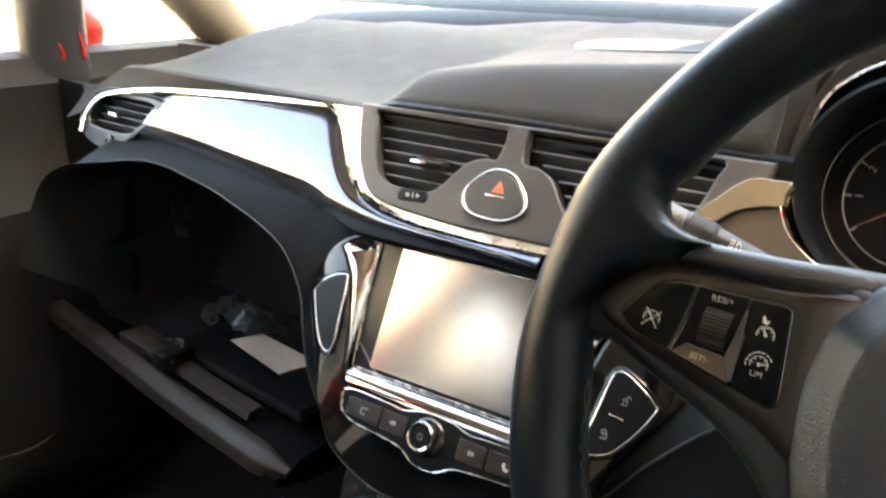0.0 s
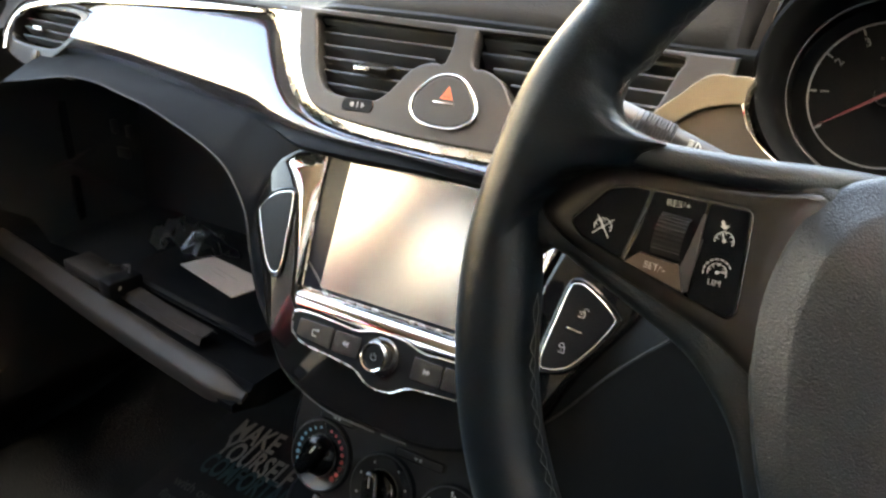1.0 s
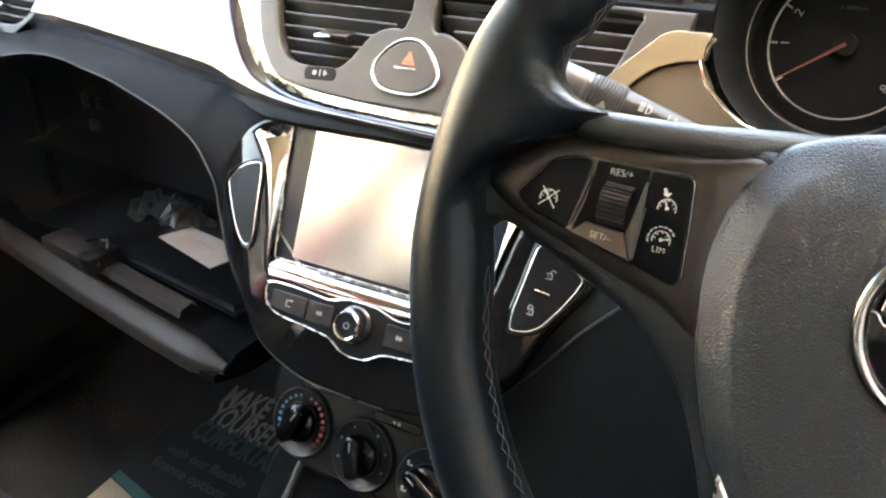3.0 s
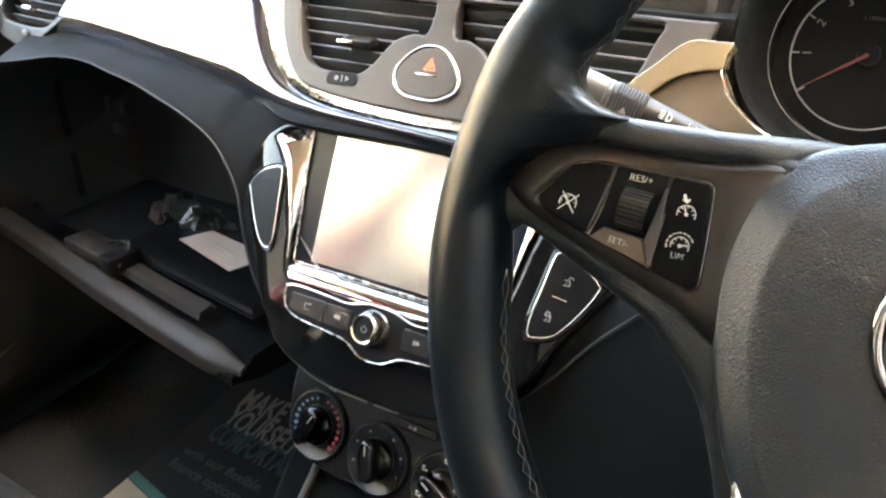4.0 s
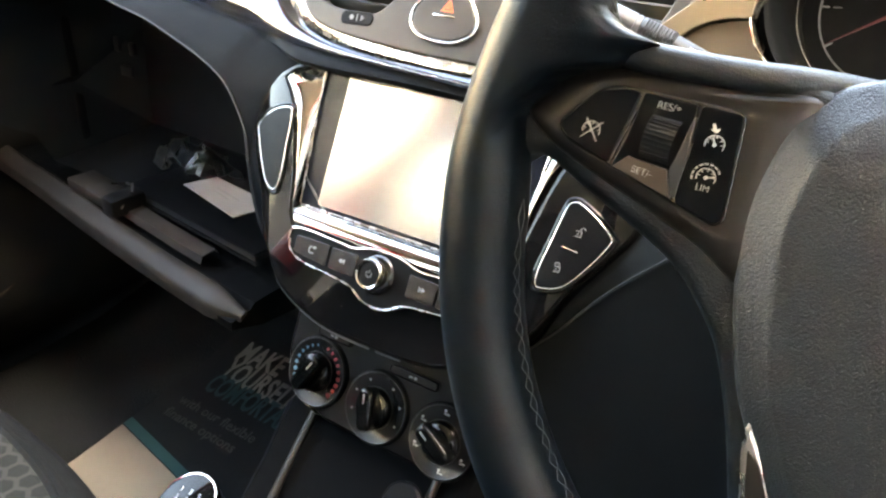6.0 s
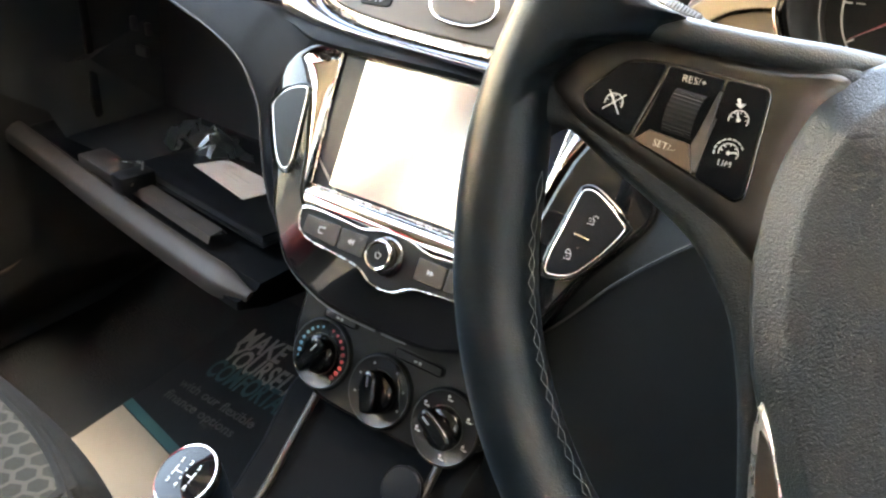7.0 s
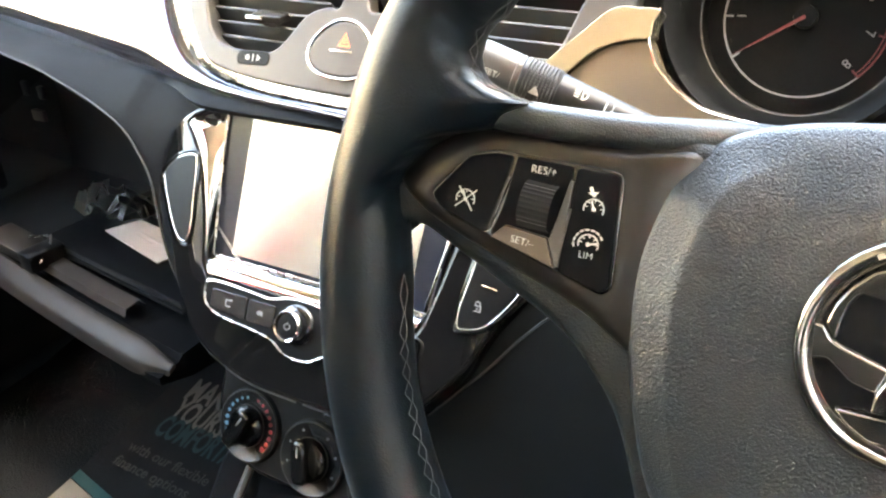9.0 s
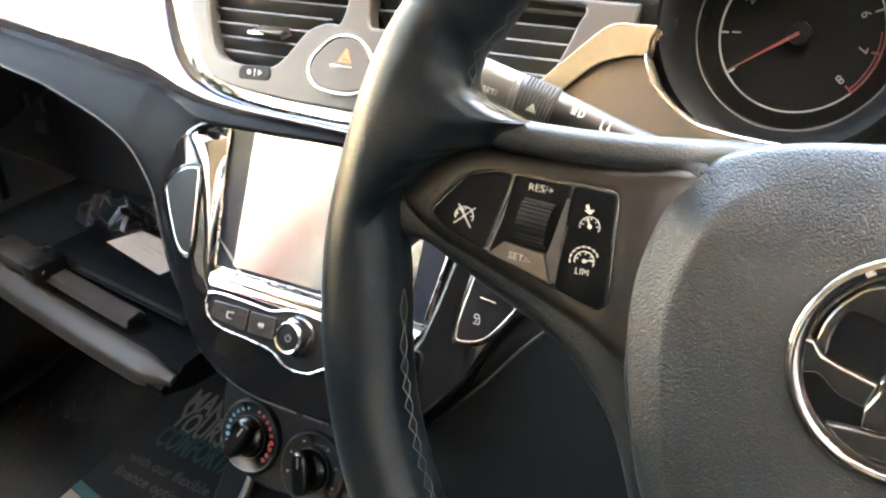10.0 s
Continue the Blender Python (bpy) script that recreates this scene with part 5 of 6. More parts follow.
part("spine", tube([MM @ Vector((-0.1025, -0.059, 0)), MM @ Vector((-0.1025, 0.059, 0))], 0.0060, 12, flat=0.5), BUTTON, manual)
card = thing("white_card", (-0.57, 0.54, 0.376), "white printed card on the black booklet", "card")
part("card_sheet", plate([[(-0.618, 0.535), (-0.604, 0.566), (-0.512, 0.552), (-0.526, 0.512)]], 0.0012, 0.0003), CARD, card, m=Matrix.Translation((0, 0, 0.3758)))
part("printed_line", plate([[tuple(p) for p in bar(-0.585, 0.5475, -0.545, 0.5385, 0.0022)], [tuple(p) for p in bar(-0.582, 0.5410, -0.556, 0.5350, 0.0016)]], 0.0002), FAINTINK, card, m=Matrix.Translation((0, 0, 0.3761)), smooth=False)
bag = thing("clear_plastic_bag", (-0.63, 0.58, 0.36), "crumpled clear plastic bag in the glovebox", "plastic bag")
rng = random.Random(5)
rows = []
for k in range(16):
    u = k / 15
    rows.append([(-0.695 + 0.14 * u, 0.560 + 0.035 * v + 0.006 * rng.uniform(-1, 1), 0.361 + 0.034 * math.sin(math.pi * (0.1 + 0.8 * v)) * (0.6 + 0.4 * math.sin(5 * u)) + 0.008 * rng.uniform(-1, 1)) for v in np.linspace(0, 1, 10)])
part("film", loft(rows), FOIL, bag, "crumpled clear film", smooth=False)

# ---- screen unit ----
unit = thing("infotainment_unit", (XC, 0.45, 0.40), "gloss black infotainment unit with a wide touch screen", "infotainment unit")
MC = frame_at((XC, 0.428, 0.475), LEAN_V)


def cz(z):
    return (z - 0.475) / 0.884


half = spline([(0.0, cz(0.4035)), (-0.037, cz(0.4045)), (-0.064, cz(0.4105)), (-0.082, cz(0.418)), (-0.094, cz(0.428)), (-0.110, cz(0.447)), (-0.1235, cz(0.471)), (-0.1385, cz(0.492)), (-0.1485, cz(0.507)), (-0.1500, cz(0.519)), (-0.1420, cz(0.5375)), (-0.1255, cz(0.5500)), (-0.099, cz(0.5575)), (-0.045, cz(0.5605)), (0.0, cz(0.5610))], 6)
face_ol = [tuple(p) for p in half] + mirrored([tuple(p) for p in half])[1:-1]
BEV_OUT = [(-0.1030, 0.0862), (-0.1180, 0.0812), (-0.1235, 0.0765), (-0.1180, 0.0712), (-0.1098, 0.0612), (-0.1046, 0.0518), (-0.1004, 0.0407), (-0.0932, 0.0164), (-0.0888, -0.0045)]
BEV_IN = [(-0.0952, 0.0872), (-0.0950, 0.0830), (-0.0947, 0.0770), (-0.0943, 0.0710), (-0.0938, 0.0640), (-0.0931, 0.0520), (-0.0918, 0.0404), (-0.0895, 0.0148), (-0.0876, -0.0048)]
hole_half = [(-0.0905, 0.0880)] + [(p[0], p[1]) for p in BEV_OUT] + [(-0.0875, -0.0115), (-0.0825, -0.0190)]
screen_hole = [tuple(p) for p in hole_half] + [(0.0735, -0.0190), (0.0775, -0.0115), (0.0795, -0.0045), (0.0845, 0.0164), (0.0895, 0.0407), (0.0945, 0.0600), (0.1000, 0.0720), (0.0985, 0.0812), (0.0900, 0.0862), (0.0805, 0.0880)]
part("face", bent(diced(plate([face_ol, screen_hole], 0.05, 0.0035, 4), np.arange(-0.148, 0.149, 0.004))), PIANO, unit, "piano black face", m=MC)
# pale tube stands for the highlight along the face's rounded edge
part("face_highlight", tube(bent_points([(x * 1.004, y - 0.0004, -0.0045) for x, y in face_ol[::-1] if x < 0.03 and y < cz(0.53)]), 0.0011, 8), EDGEGLINT, unit, "thin grey line painted as the highlight of the face's rounded edge", m=MC)
# bright bevelled frame round the glass
def bevel(points_out, points_in, depth, name, label, power, lift=0.0, mat=BRIGHT):
    """A rolled bright bevel: nearly flush at its outer edge, steep where it meets the glass."""
    rows = []
    for a, b in zip(spline(points_out, 5), spline(points_in, 5)):
        z0 = lift - 3.0 * max(0.0, abs(a.x) - 0.098) ** 2
        rows.append([(a.x + (b.x - a.x) * s, a.y + (b.y - a.y) * s, z0 + (-depth - z0) * s ** power - 0.0004 * (s < 0.01)) for s in np.linspace(0, 1, 25)])
    return part(name, loft(rows), mat, unit, label, m=MC)


BEV_IN_R = [(-0.010 - x, y) for x, y in BEV_IN]
BEV_OUT_R = [(xi + 0.6 * (-0.010 - xo - xi), yo) for (xo, yo), (xi, yi) in zip(BEV_OUT, BEV_IN_R)]
# the driver-side bevel takes a darker metal to dim its window reflection
for po, pi, metal in ((BEV_OUT, BEV_IN, BRIGHT), (BEV_OUT_R, BEV_IN_R, BADGEMETAL)):
    bevel(po, pi, 0.0075, "side_bevel", "polished bevel beside the glass, darker metal on the driver side to dim its reflection", 3.2, 0.0, metal)
    part("inner_line", tube([(p.x, p.y, -0.0066) for p in spline(pi, 5)], 0.0007, 8), SATIN_CHROME, unit, "thin bright line round the glass", m=MC)
bevel([(x, -0.0190 - 0.0010 * math.cos(x * 36)) for x in np.linspace(-0.0835, 0.0735, 15)], [(x, -0.0058) for x in np.linspace(-0.0876, 0.0776, 15)], 0.0075, "lower_bevel", "mirror-bright bevel below the glass", 2.8, 0.0006)
part("inner_line", tube([(x, -0.0056, -0.0064) for x in np.linspace(-0.0872, 0.0774, 12)], 0.0007, 8), SATIN_CHROME, unit, "thin bright line round the glass", m=MC)
part("screen_border", plate([[(-0.0885, -0.0075), (0.0785, -0.0075), (0.0865, 0.0905), (-0.0965, 0.0905)]], 0.004), BORDER, unit, "black border of the screen, tinted blue for its dim sky reflection", m=shifted(MC, 0, 0, -0.0085))
part("display", plate([[tuple(p) for p in rounded([(-0.0735, cz(0.4725)), (0.0635, cz(0.4725)), (0.0648, 0.0885), (-0.0748, 0.0885)], 0.001)]], 0.001), DISPLAY, unit, "dark switched-off touch screen", m=shifted(MC, 0, 0, -0.0076))
# button bar with its chrome wave
bar_top = spline([(-0.0795, cz(0.4495)), (-0.078, cz(0.4555)), (-0.066, cz(0.4572)), (-0.040, cz(0.4565)), (-0.026, cz(0.4560)), (-0.012, cz(0.4592)), (-0.003, cz(0.4600)), (0.0, cz(0.4600))], 6)
bar_bot = spline([(-0.0795, cz(0.4495)), (-0.0775, cz(0.4435)), (-0.0660, cz(0.4385)), (-0.040, cz(0.4365)), (-0.022, cz(0.4345)), (-0.010, cz(0.4290)), (0.0, cz(0.4275))], 6)
tp, bt = [tuple(p) for p in bar_top], [tuple(p) for p in bar_bot]
bar_ol = tp + mirrored(tp)[1:-1] + [(-x, y) for x, y in bt[:-1]] + bt[::-1][:-1]
bb = part("button_bar", plate([bar_ol], 0.008, 0.0015), BUTTON, unit, "black button bar", m=shifted(MC, 0, 0, 0.0045))
part("chrome_wave", tube([(x, y, 0) for x, y in tp + mirrored(tp)[1:]], 0.0011, 10, flat=0.8), CHROME, bb, "chrome wave above the buttons", m=shifted(MC, 0, 0, 0.0050))
part("lower_wave", tube([(x, y, 0) for x, y in bt + mirrored(bt)[1:]], 0.0006, 8), SATIN_CHROME, bb, "thin bright line under the buttons", m=shifted(MC, 0, 0, 0.0045))
for side in (-1, 1):
    for x0, x1 in ((0.0435, 0.0735), (0.0205, 0.0425)):
        o = rounded([(side * x0, cz(0.4400)), (side * x1, cz(0.4420 if x1 > 0.06 else 0.4400)), (side * x1, cz(0.4530)), (side * x0, cz(0.4535))], 0.002)
        part("key", plate([[tuple(p) for p in o]], 0.004, 0.0008), KEYPAINT, bb, m=shifted(MC, 0, 0, 0.0056))
MK = shifted(MC, 0, 0, 0.0058)
symbol([[(0.0, 0), (0.0024, 0.0019), (0.0024, -0.0019)], [(0.0024, 0), (0.0048, 0.0019), (0.0048, -0.0019)]], bb, shifted(MK, -0.0345, cz(0.4468)), DIMLEGEND)
symbol([[(0.0, 0), (-0.0024, 0.0019), (-0.0024, -0.0019)], [(-0.0024, 0), (-0.0048, 0.0019), (-0.0048, -0.0019)]], bb, shifted(MK, 0.0345, cz(0.4468)), DIMLEGEND)
symbol([rounded([(-0.0016, 0.0026), (-0.0004, 0.0022), (-0.0007, 0.0008), (0.0008, -0.0010), (0.0022, -0.0006), (0.0026, -0.0018), (0.0012, -0.0030), (-0.0006, -0.0022), (-0.0024, 0.0006)], 0.0004)], bb, shifted(MK, 0.0575, cz(0.4468)), WHITEINK)
symbol([bar(-0.002, -0.002, 0.002, -0.002, 0.0007), bar(-0.002, 0.002, 0.002, 0.002, 0.0007), bar(-0.002, -0.002, -0.002, 0.002, 0.0007), circle(0.0009, 8, 0.0022, 0.0022)], bb, shifted(MK, -0.0580, cz(0.4468)), DIMLEGEND)
knob_at = shifted(MC, -0.0030, cz(0.4465), 0.004) @ Matrix.Diagonal((0.82, 0.82, 0.9, 1))
housing = part("knob_housing", lathe([(0.0168, -0.004), (0.0165, 0.001), (0.0150, 0.003), (0.0125, 0.0042)], 40), GLOSS, bb, m=knob_at)
knob = part("volume_knob", lathe([(0.0112, 0.0), (0.0113, 0.0115), (0.0105, 0.0128), (0.0095, 0.0120), (0.0092, 0.0115), (0.0, 0.0118)], 48), BUTTON, unit, "round volume knob", m=knob_at)
part("knob_ring", lathe([(0.0116, 0.0085), (0.0122, 0.0100), (0.0122, 0.0122), (0.0112, 0.0136), (0.0100, 0.0130), (0.0100, 0.0120)], 48, caps=False), CHROME, knob, "chrome ring", m=knob_at)
symbol([band(0.0028, 0.0022, -230, 50, 20), bar(0, 0.0008, 0, 0.0034, 0.0006)], knob, shifted(knob_at, 0, 0, 0.0121), DIMLEGEND)


# side buttons in chrome rims
BLANK_OL = [(-0.1126, 0.0567), (-0.1244, 0.0540), (-0.1356, 0.0470), (-0.1405, 0.0395), (-0.1385, 0.0345), (-0.1311, 0.0220), (-0.1207, 0.0065), (-0.1130, -0.0008), (-0.1066, -0.0004), (-0.1050, 0.0079), (-0.1070, 0.0307), (-0.1092, 0.0520)]
LOCK_OL = [(0.1014, -0.0057), (0.1008, 0.0040), (0.1035, 0.0211), (0.1070, 0.0420), (0.1098, 0.0460), (0.1154, 0.0461), (0.1267, 0.0401), (0.1358, 0.0330), (0.1364, 0.0285), (0.1297, 0.0146), (0.1206, 0.0010), (0.1143, -0.0042), (0.1064, -0.0066)]


def side_button(points, label):
    o = [tuple(p) for p in spline(points, 5, closed=True)]
    b = part("side_button", bent(diced(plate([o], 0.004, 0.001), np.arange(-0.1425, 0.143, 0.004))), BUTTON, unit, label, m=shifted(MC, 0, 0, 0.0016))
    part("button_rim", tube(bent_points([(x, y, 0.0010) for x, y in o]), 0.00050, 10, closed=True), CHROME, b, "chrome rim", m=MC)
    mid = Vector((sum(p[0] for p in o) / len(o), sum(p[1] for p in o) / len(o)))
    ring = [(mid.x + (x - mid.x) * 1.13, mid.y + (y - mid.y) * 1.08, 0.0002) for x, y in o]
    part("button_surround", tube(bent_points(ring), 0.0013, 8, closed=True), PIANO, b, "gloss black raised surround", m=MC)
    return b


side_button(BLANK_OL, "blank black button in a chrome rim")
lock = side_button(LOCK_OL, "black door lock button in a chrome rim")


def padlock(shackle_dx):
    return [bar(-0.0026, -0.0030, 0.0026, -0.0030, 0.0006), bar(-0.0026, 0.0006, 0.0026, 0.0006, 0.0006), bar(-0.0024, -0.0030, -0.0024, 0.0006, 0.0006), bar(0.0024, -0.0030, 0.0024, 0.0006, 0.0006), bar(0, -0.0018, 0, -0.0006, 0.0007), band(0.0019, 0.0013, 0, 180, 10, shackle_dx, 0.0018), bar(shackle_dx - 0.0016, 0.0008, shackle_dx - 0.0016, 0.0019, 0.0006)] + ([bar(0.0016, 0.0008, 0.0016, 0.0019, 0.0006)] if shackle_dx == 0 else [])


symbol(padlock(0.0030), lock, shifted(MC, 0.1177, 0.0306, 0.0006) @ Matrix.Diagonal((0.85, 0.85, 1, 1)), DIMLEGEND)
symbol(padlock(0.0), lock, shifted(MC, 0.1112, 0.0076, 0.0012) @ Matrix.Diagonal((0.85, 0.85, 1, 1)), DIMLEGEND)
part("chrome_bar", box((0.0100, 0.0010, 0.0008), 0.0003), CHROME, lock, m=shifted(MC, 0.1161, 0.0196, 0.0012, -6))

# ---- climate controls ----
clim = thing("climate_panel", (XC, 0.41, 0.33), "dark grey heating panel with three round dials", "control panel")
ME = frame_at((XC, 0.407, 0.352), LEAN_V)


def ez(z):
    return (z - 0.352) / 0.884


hl = spline([(0.0, ez(0.3205)), (-0.040, ez(0.3210)), (-0.058, ez(0.3250)), (-0.074, ez(0.3350)), (-0.0865, ez(0.350)), (-0.0895, ez(0.370)), (-0.084, ez(0.392)), (-0.04, ez(0.396)), (0.0, ez(0.396))], 6)
cl_ol = [tuple(p) for p in hl] + mirrored([tuple(p) for p in hl])[1:-1]
part("panel", plate([cl_ol], 0.03, 0.004, 5), CLIMATE, clim, m=ME)
part("panel_skirt", plate([[(x * 1.01, y - 0.002) for x, y in cl_ol]], 0.05, 0.002), DARK, clim, m=shifted(ME, 0, 0, -0.012))


def dial(x, z, turn, kind):
    m = shifted(ME, x, ez(z), 0.0)
    d = part("dial", lathe([(0.0252, -0.001), (0.0254, 0.0022), (0.0244, 0.0036), (0.0232, 0.0030), (0.0, 0.0022)], 56), CLIMATE, clim, "round black dial", m=m)
    part("dial_groove", lathe([(0.0268, 0.0003), (0.0262, 0.0010), (0.0254, 0.0024)], 56, caps=False), DIALFACE, d, m=m)
    part("dial_rim", lathe([(0.0253, 0.0026), (0.0248, 0.0038), (0.0242, 0.0037)], 56, caps=False), PANEL, d, m=m)
    grip = plate([[tuple(p) for p in spline([(-0.0045, -0.0135), (0.0045, -0.0135), (0.0062, 0.0), (0.0045, 0.0135), (-0.0045, 0.0135), (-0.0062, 0.0)], 5, closed=True)]], 0.014, 0.003, 4)
    part("knob_disc", lathe([(0.0146, 0.002), (0.0145, 0.0050), (0.0138, 0.0074), (0.0120, 0.0090), (0.0085, 0.0098), (0.0, 0.0100)], 44), KNOB, d, m=m)
    part("grip", grip, KNOB, d, "smooth black grip", m=shifted(m, 0, 0, 0.0185, turn))
    part("knob_line", lathe([(0.0150, 0.0040), (0.0147, 0.0052)], 44, caps=False), PANEL, d, m=m)
    part("pointer", box((0.0010, 0.0070, 0.0005), 0.0002), DIMLEGEND, d, m=shifted(m, 0, 0, 0.0188, turn) @ Matrix.Translation((0, 0.0075, 0)))
    if kind == "heat":
        for k in range(9):
            a = radians(104 + k * 14.5)
            part("blue_dot", plate([circle(0.0010 + 0.00011 * k, 8)], 0.0003), BLUEINK, d, m=shifted(m, 0.0195 * math.cos(a), 0.0195 * math.sin(a), 0.0030), smooth=False)
            a = radians(76 - k * 14.5)
            part("red_dot", plate([circle(0.0010 + 0.00011 * k, 8)], 0.0003), REDINK, d, m=shifted(m, 0.0195 * math.cos(a), 0.0195 * math.sin(a), 0.0030), smooth=False)
    elif kind == "fan":
        for a in (200, 160, 120, 60, 20, -20):
            part("mark", plate([circle(0.0009, 8)], 0.0003), DIMLEGEND, d, m=shifted(m, 0.0198 * math.cos(radians(a)), 0.0198 * math.sin(radians(a)), 0.0030), smooth=False)
    else:
        for a in (205, 150, 95, 35, -20, -75):
            symbol([circle(0.0010, 8, -0.0012, 0.001), bar(-0.002, -0.001, 0.001, -0.001, 0.0007), [(0.001, -0.0002), (0.001, -0.0018), (0.0026, -0.001)]], d, shifted(m, 0.0198 * math.cos(radians(a)), 0.0198 * math.sin(radians(a)), 0.0031), WHITEINK)
    return d


dial(-0.0565, 0.3500, -28, "heat")
dial(-0.0010, 0.3448, 12, "fan")
dial(0.0547, 0.3428, 60, "air")
for x0, w in ((-0.050, 0.030), (0.021, 0.040)):
    part("key_groove", plate([[tuple(p) for p in rounded([(x0 - w / 2 - 0.0008, -0.0044), (x0 + w / 2 + 0.0008, -0.0044), (x0 + w / 2 + 0.0008, 0.0044), (x0 - w / 2 - 0.0008, 0.0044)], 0.0040)]], 0.002, 0.0002), DIALFACE, clim, m=shifted(ME, 0, ez(0.3758 if x0 < 0 else 0.3714), 0.0008))
    kb = part("mode_key", plate([[tuple(p) for p in rounded([(x0 - w / 2, -0.0035), (x0 + w / 2, -0.0035), (x0 + w / 2, 0.0035), (x0 - w / 2, 0.0035)], 0.0034)]], 0.005, 0.0014), CLIMATE, clim, "raised oval key", m=shifted(ME, 0, ez(0.3758 if x0 < 0 else 0.3714), 0.0026))
    symbol([bar(-0.003, 0, -0.0005, 0, 0.0012), circle(0.0012, 8, 0.002, 0)], kb, shifted(ME, x0, ez(0.3758 if x0 < 0 else 0.3714), 0.0029), DIMLEGEND)

# ---- tunnel, gear lever ----
tunnel = thing("centre_tunnel", (XC, 0.1, 0.06), "black plastic centre tunnel with a satin grey edge strip", "centre console")
rows = []
for y, zt, w in ((0.47, 0.34, 0.085), (0.40, 0.318, 0.085), (0.365, 0.287, 0.082), (0.335, 0.262, 0.083), (0.30, 0.254, 0.085), (0.18, 0.252, 0.090), (0.0, 0.25, 0.095), (-0.5, 0.25, 0.10)):
    rows.append([(XC - w * 1.35, y, 0.04), (XC - w * 1.12, y, zt - 0.05), (XC - w, y, zt - 0.006), (XC - w * 0.94, y, zt), (XC - w * 0.5, y, zt - 0.006), (XC, y, zt - 0.010), (XC + w * 0.5, y, zt - 0.006), (XC + w * 0.94, y, zt), (XC + w, y, zt - 0.006), (XC + w * 1.12, y, zt - 0.05), (XC + w * 1.35, y, 0.04)])
part("tunnel_shell", loft(rows), TUNNEL, tunnel)
for side, nm in ((-1, "left"), (1, "right")):
    pts = [(XC + side * 0.0560, 0.398, 0.318), (XC + side * 0.0557, 0.368, 0.2925), (XC + side * 0.0552, 0.337, 0.2665), (XC + side * 0.055, 0.30, 0.2535), (XC + side * 0.055, 0.10, 0.252)]
    part("edge_strip", tube(spline(pts, 8), 0.0030, 10), SATIN, tunnel, "satin grey edge strip")
part("socket_cap", lathe([(0.0150, 0.0), (0.0150, 0.004), (0.0135, 0.0055), (0.0, 0.0060)], 32), BUTTON, tunnel, "round socket cover", m=frame_at((-0.2330, 0.372, 0.305), 40))
gear = thing("gear_lever", (XC, 0.245, 0.26), "gear lever with a gloss black cap in a chrome ring", "gear lever")
part("gaiter", lathe([(0.045, 0.0), (0.040, 0.012), (0.030, 0.022), (0.026, 0.040), (0.018, 0.052), (0.014, 0.066)], 24), SEATBOL, gear, "black gaiter", m=pose(XC, 0.25, 0.252, 6))
MG = pose(XC, 0.238, 0.391, 24, -6, 0) @ Matrix.Diagonal((0.82, 0.82, 0.82, 1))
part("lever_stick", tube([(XC, 0.25, 0.30), (XC, 0.244, 0.36)], 0.006, 12), SATIN_CHROME, gear)
knobg = part("knob", lathe([(0.010, -0.050), (0.013, -0.040), (0.0185, -0.022), (0.0215, -0.008), (0.0212, -0.001)], 40), RIM_LEATHER, gear, "dark gear knob", m=MG)
part("chrome_ring", lathe([(0.0216, -0.006), (0.0224, -0.003), (0.0224, 0.0005), (0.0220, 0.0019), (0.0212, 0.0018), (0.0209, 0.0010)], 48, caps=False), CHROME, knobg, "chrome ring", m=MG)
part("cap", lathe([(0.0211, 0.0002), (0.0207, 0.0015), (0.0, 0.0034)], 40), PIANO, knobg, "gloss black cap with the gear pattern", m=MG)
for txt, dx, dy in (("1", -0.0085, 0.0075), ("3", -0.0005, 0.0080), ("5", 0.0075, 0.0075), ("2", -0.0085, -0.0075), ("4", -0.0005, -0.0080), ("R", 0.0075, -0.0075)):
    part("lettering", letters(txt, 0.0050, 0.00008), WHITEINK, knobg, m=shifted(MG, dx, dy, 0.0032), smooth=False)
symbol([bar(-0.0085, 0, 0.0075, 0, 0.0007)] + [bar(x, -0.0040, x, 0.0040, 0.0007) for x in (-0.0085, -0.0005, 0.0075)], knobg, shifted(MG, 0, 0, 0.0032), WHITEINK)

# ---- knee panel on the driver side ----
knee = part("knee_panel", plate([[tuple(p) for p in spline([(-0.200, 0.396), (-0.1728, 0.4270), (-0.1590, 0.4425), (-0.1365, 0.4715), (-0.1063, 0.5019), (-0.06, 0.538)], 6)] + [(0.33, 0.55), (0.33, 0.22), (-0.19, 0.22)]], 0.02, 0.002), KNEE, dash, "dark knee panel under the column", m=Matrix.Translation((0, 0.432, 0)) @ Matrix(((1, 0, 0, 0), (0, 0.19, -1, -0.086), (0, 1, 0.19, 0), (0, 0, 0, 1))))
part("knee_edge", tube([(x, 0.432 + 0.19 * z - 0.0875, z) for x, z in spline([(-0.196, 0.4005), (-0.1728, 0.4270), (-0.1590, 0.4425), (-0.1365, 0.4715), (-0.1063, 0.5019), (-0.07, 0.5305)], 6)], 0.0007, 8), DARK, dash, "pale panel edge")
rows = []
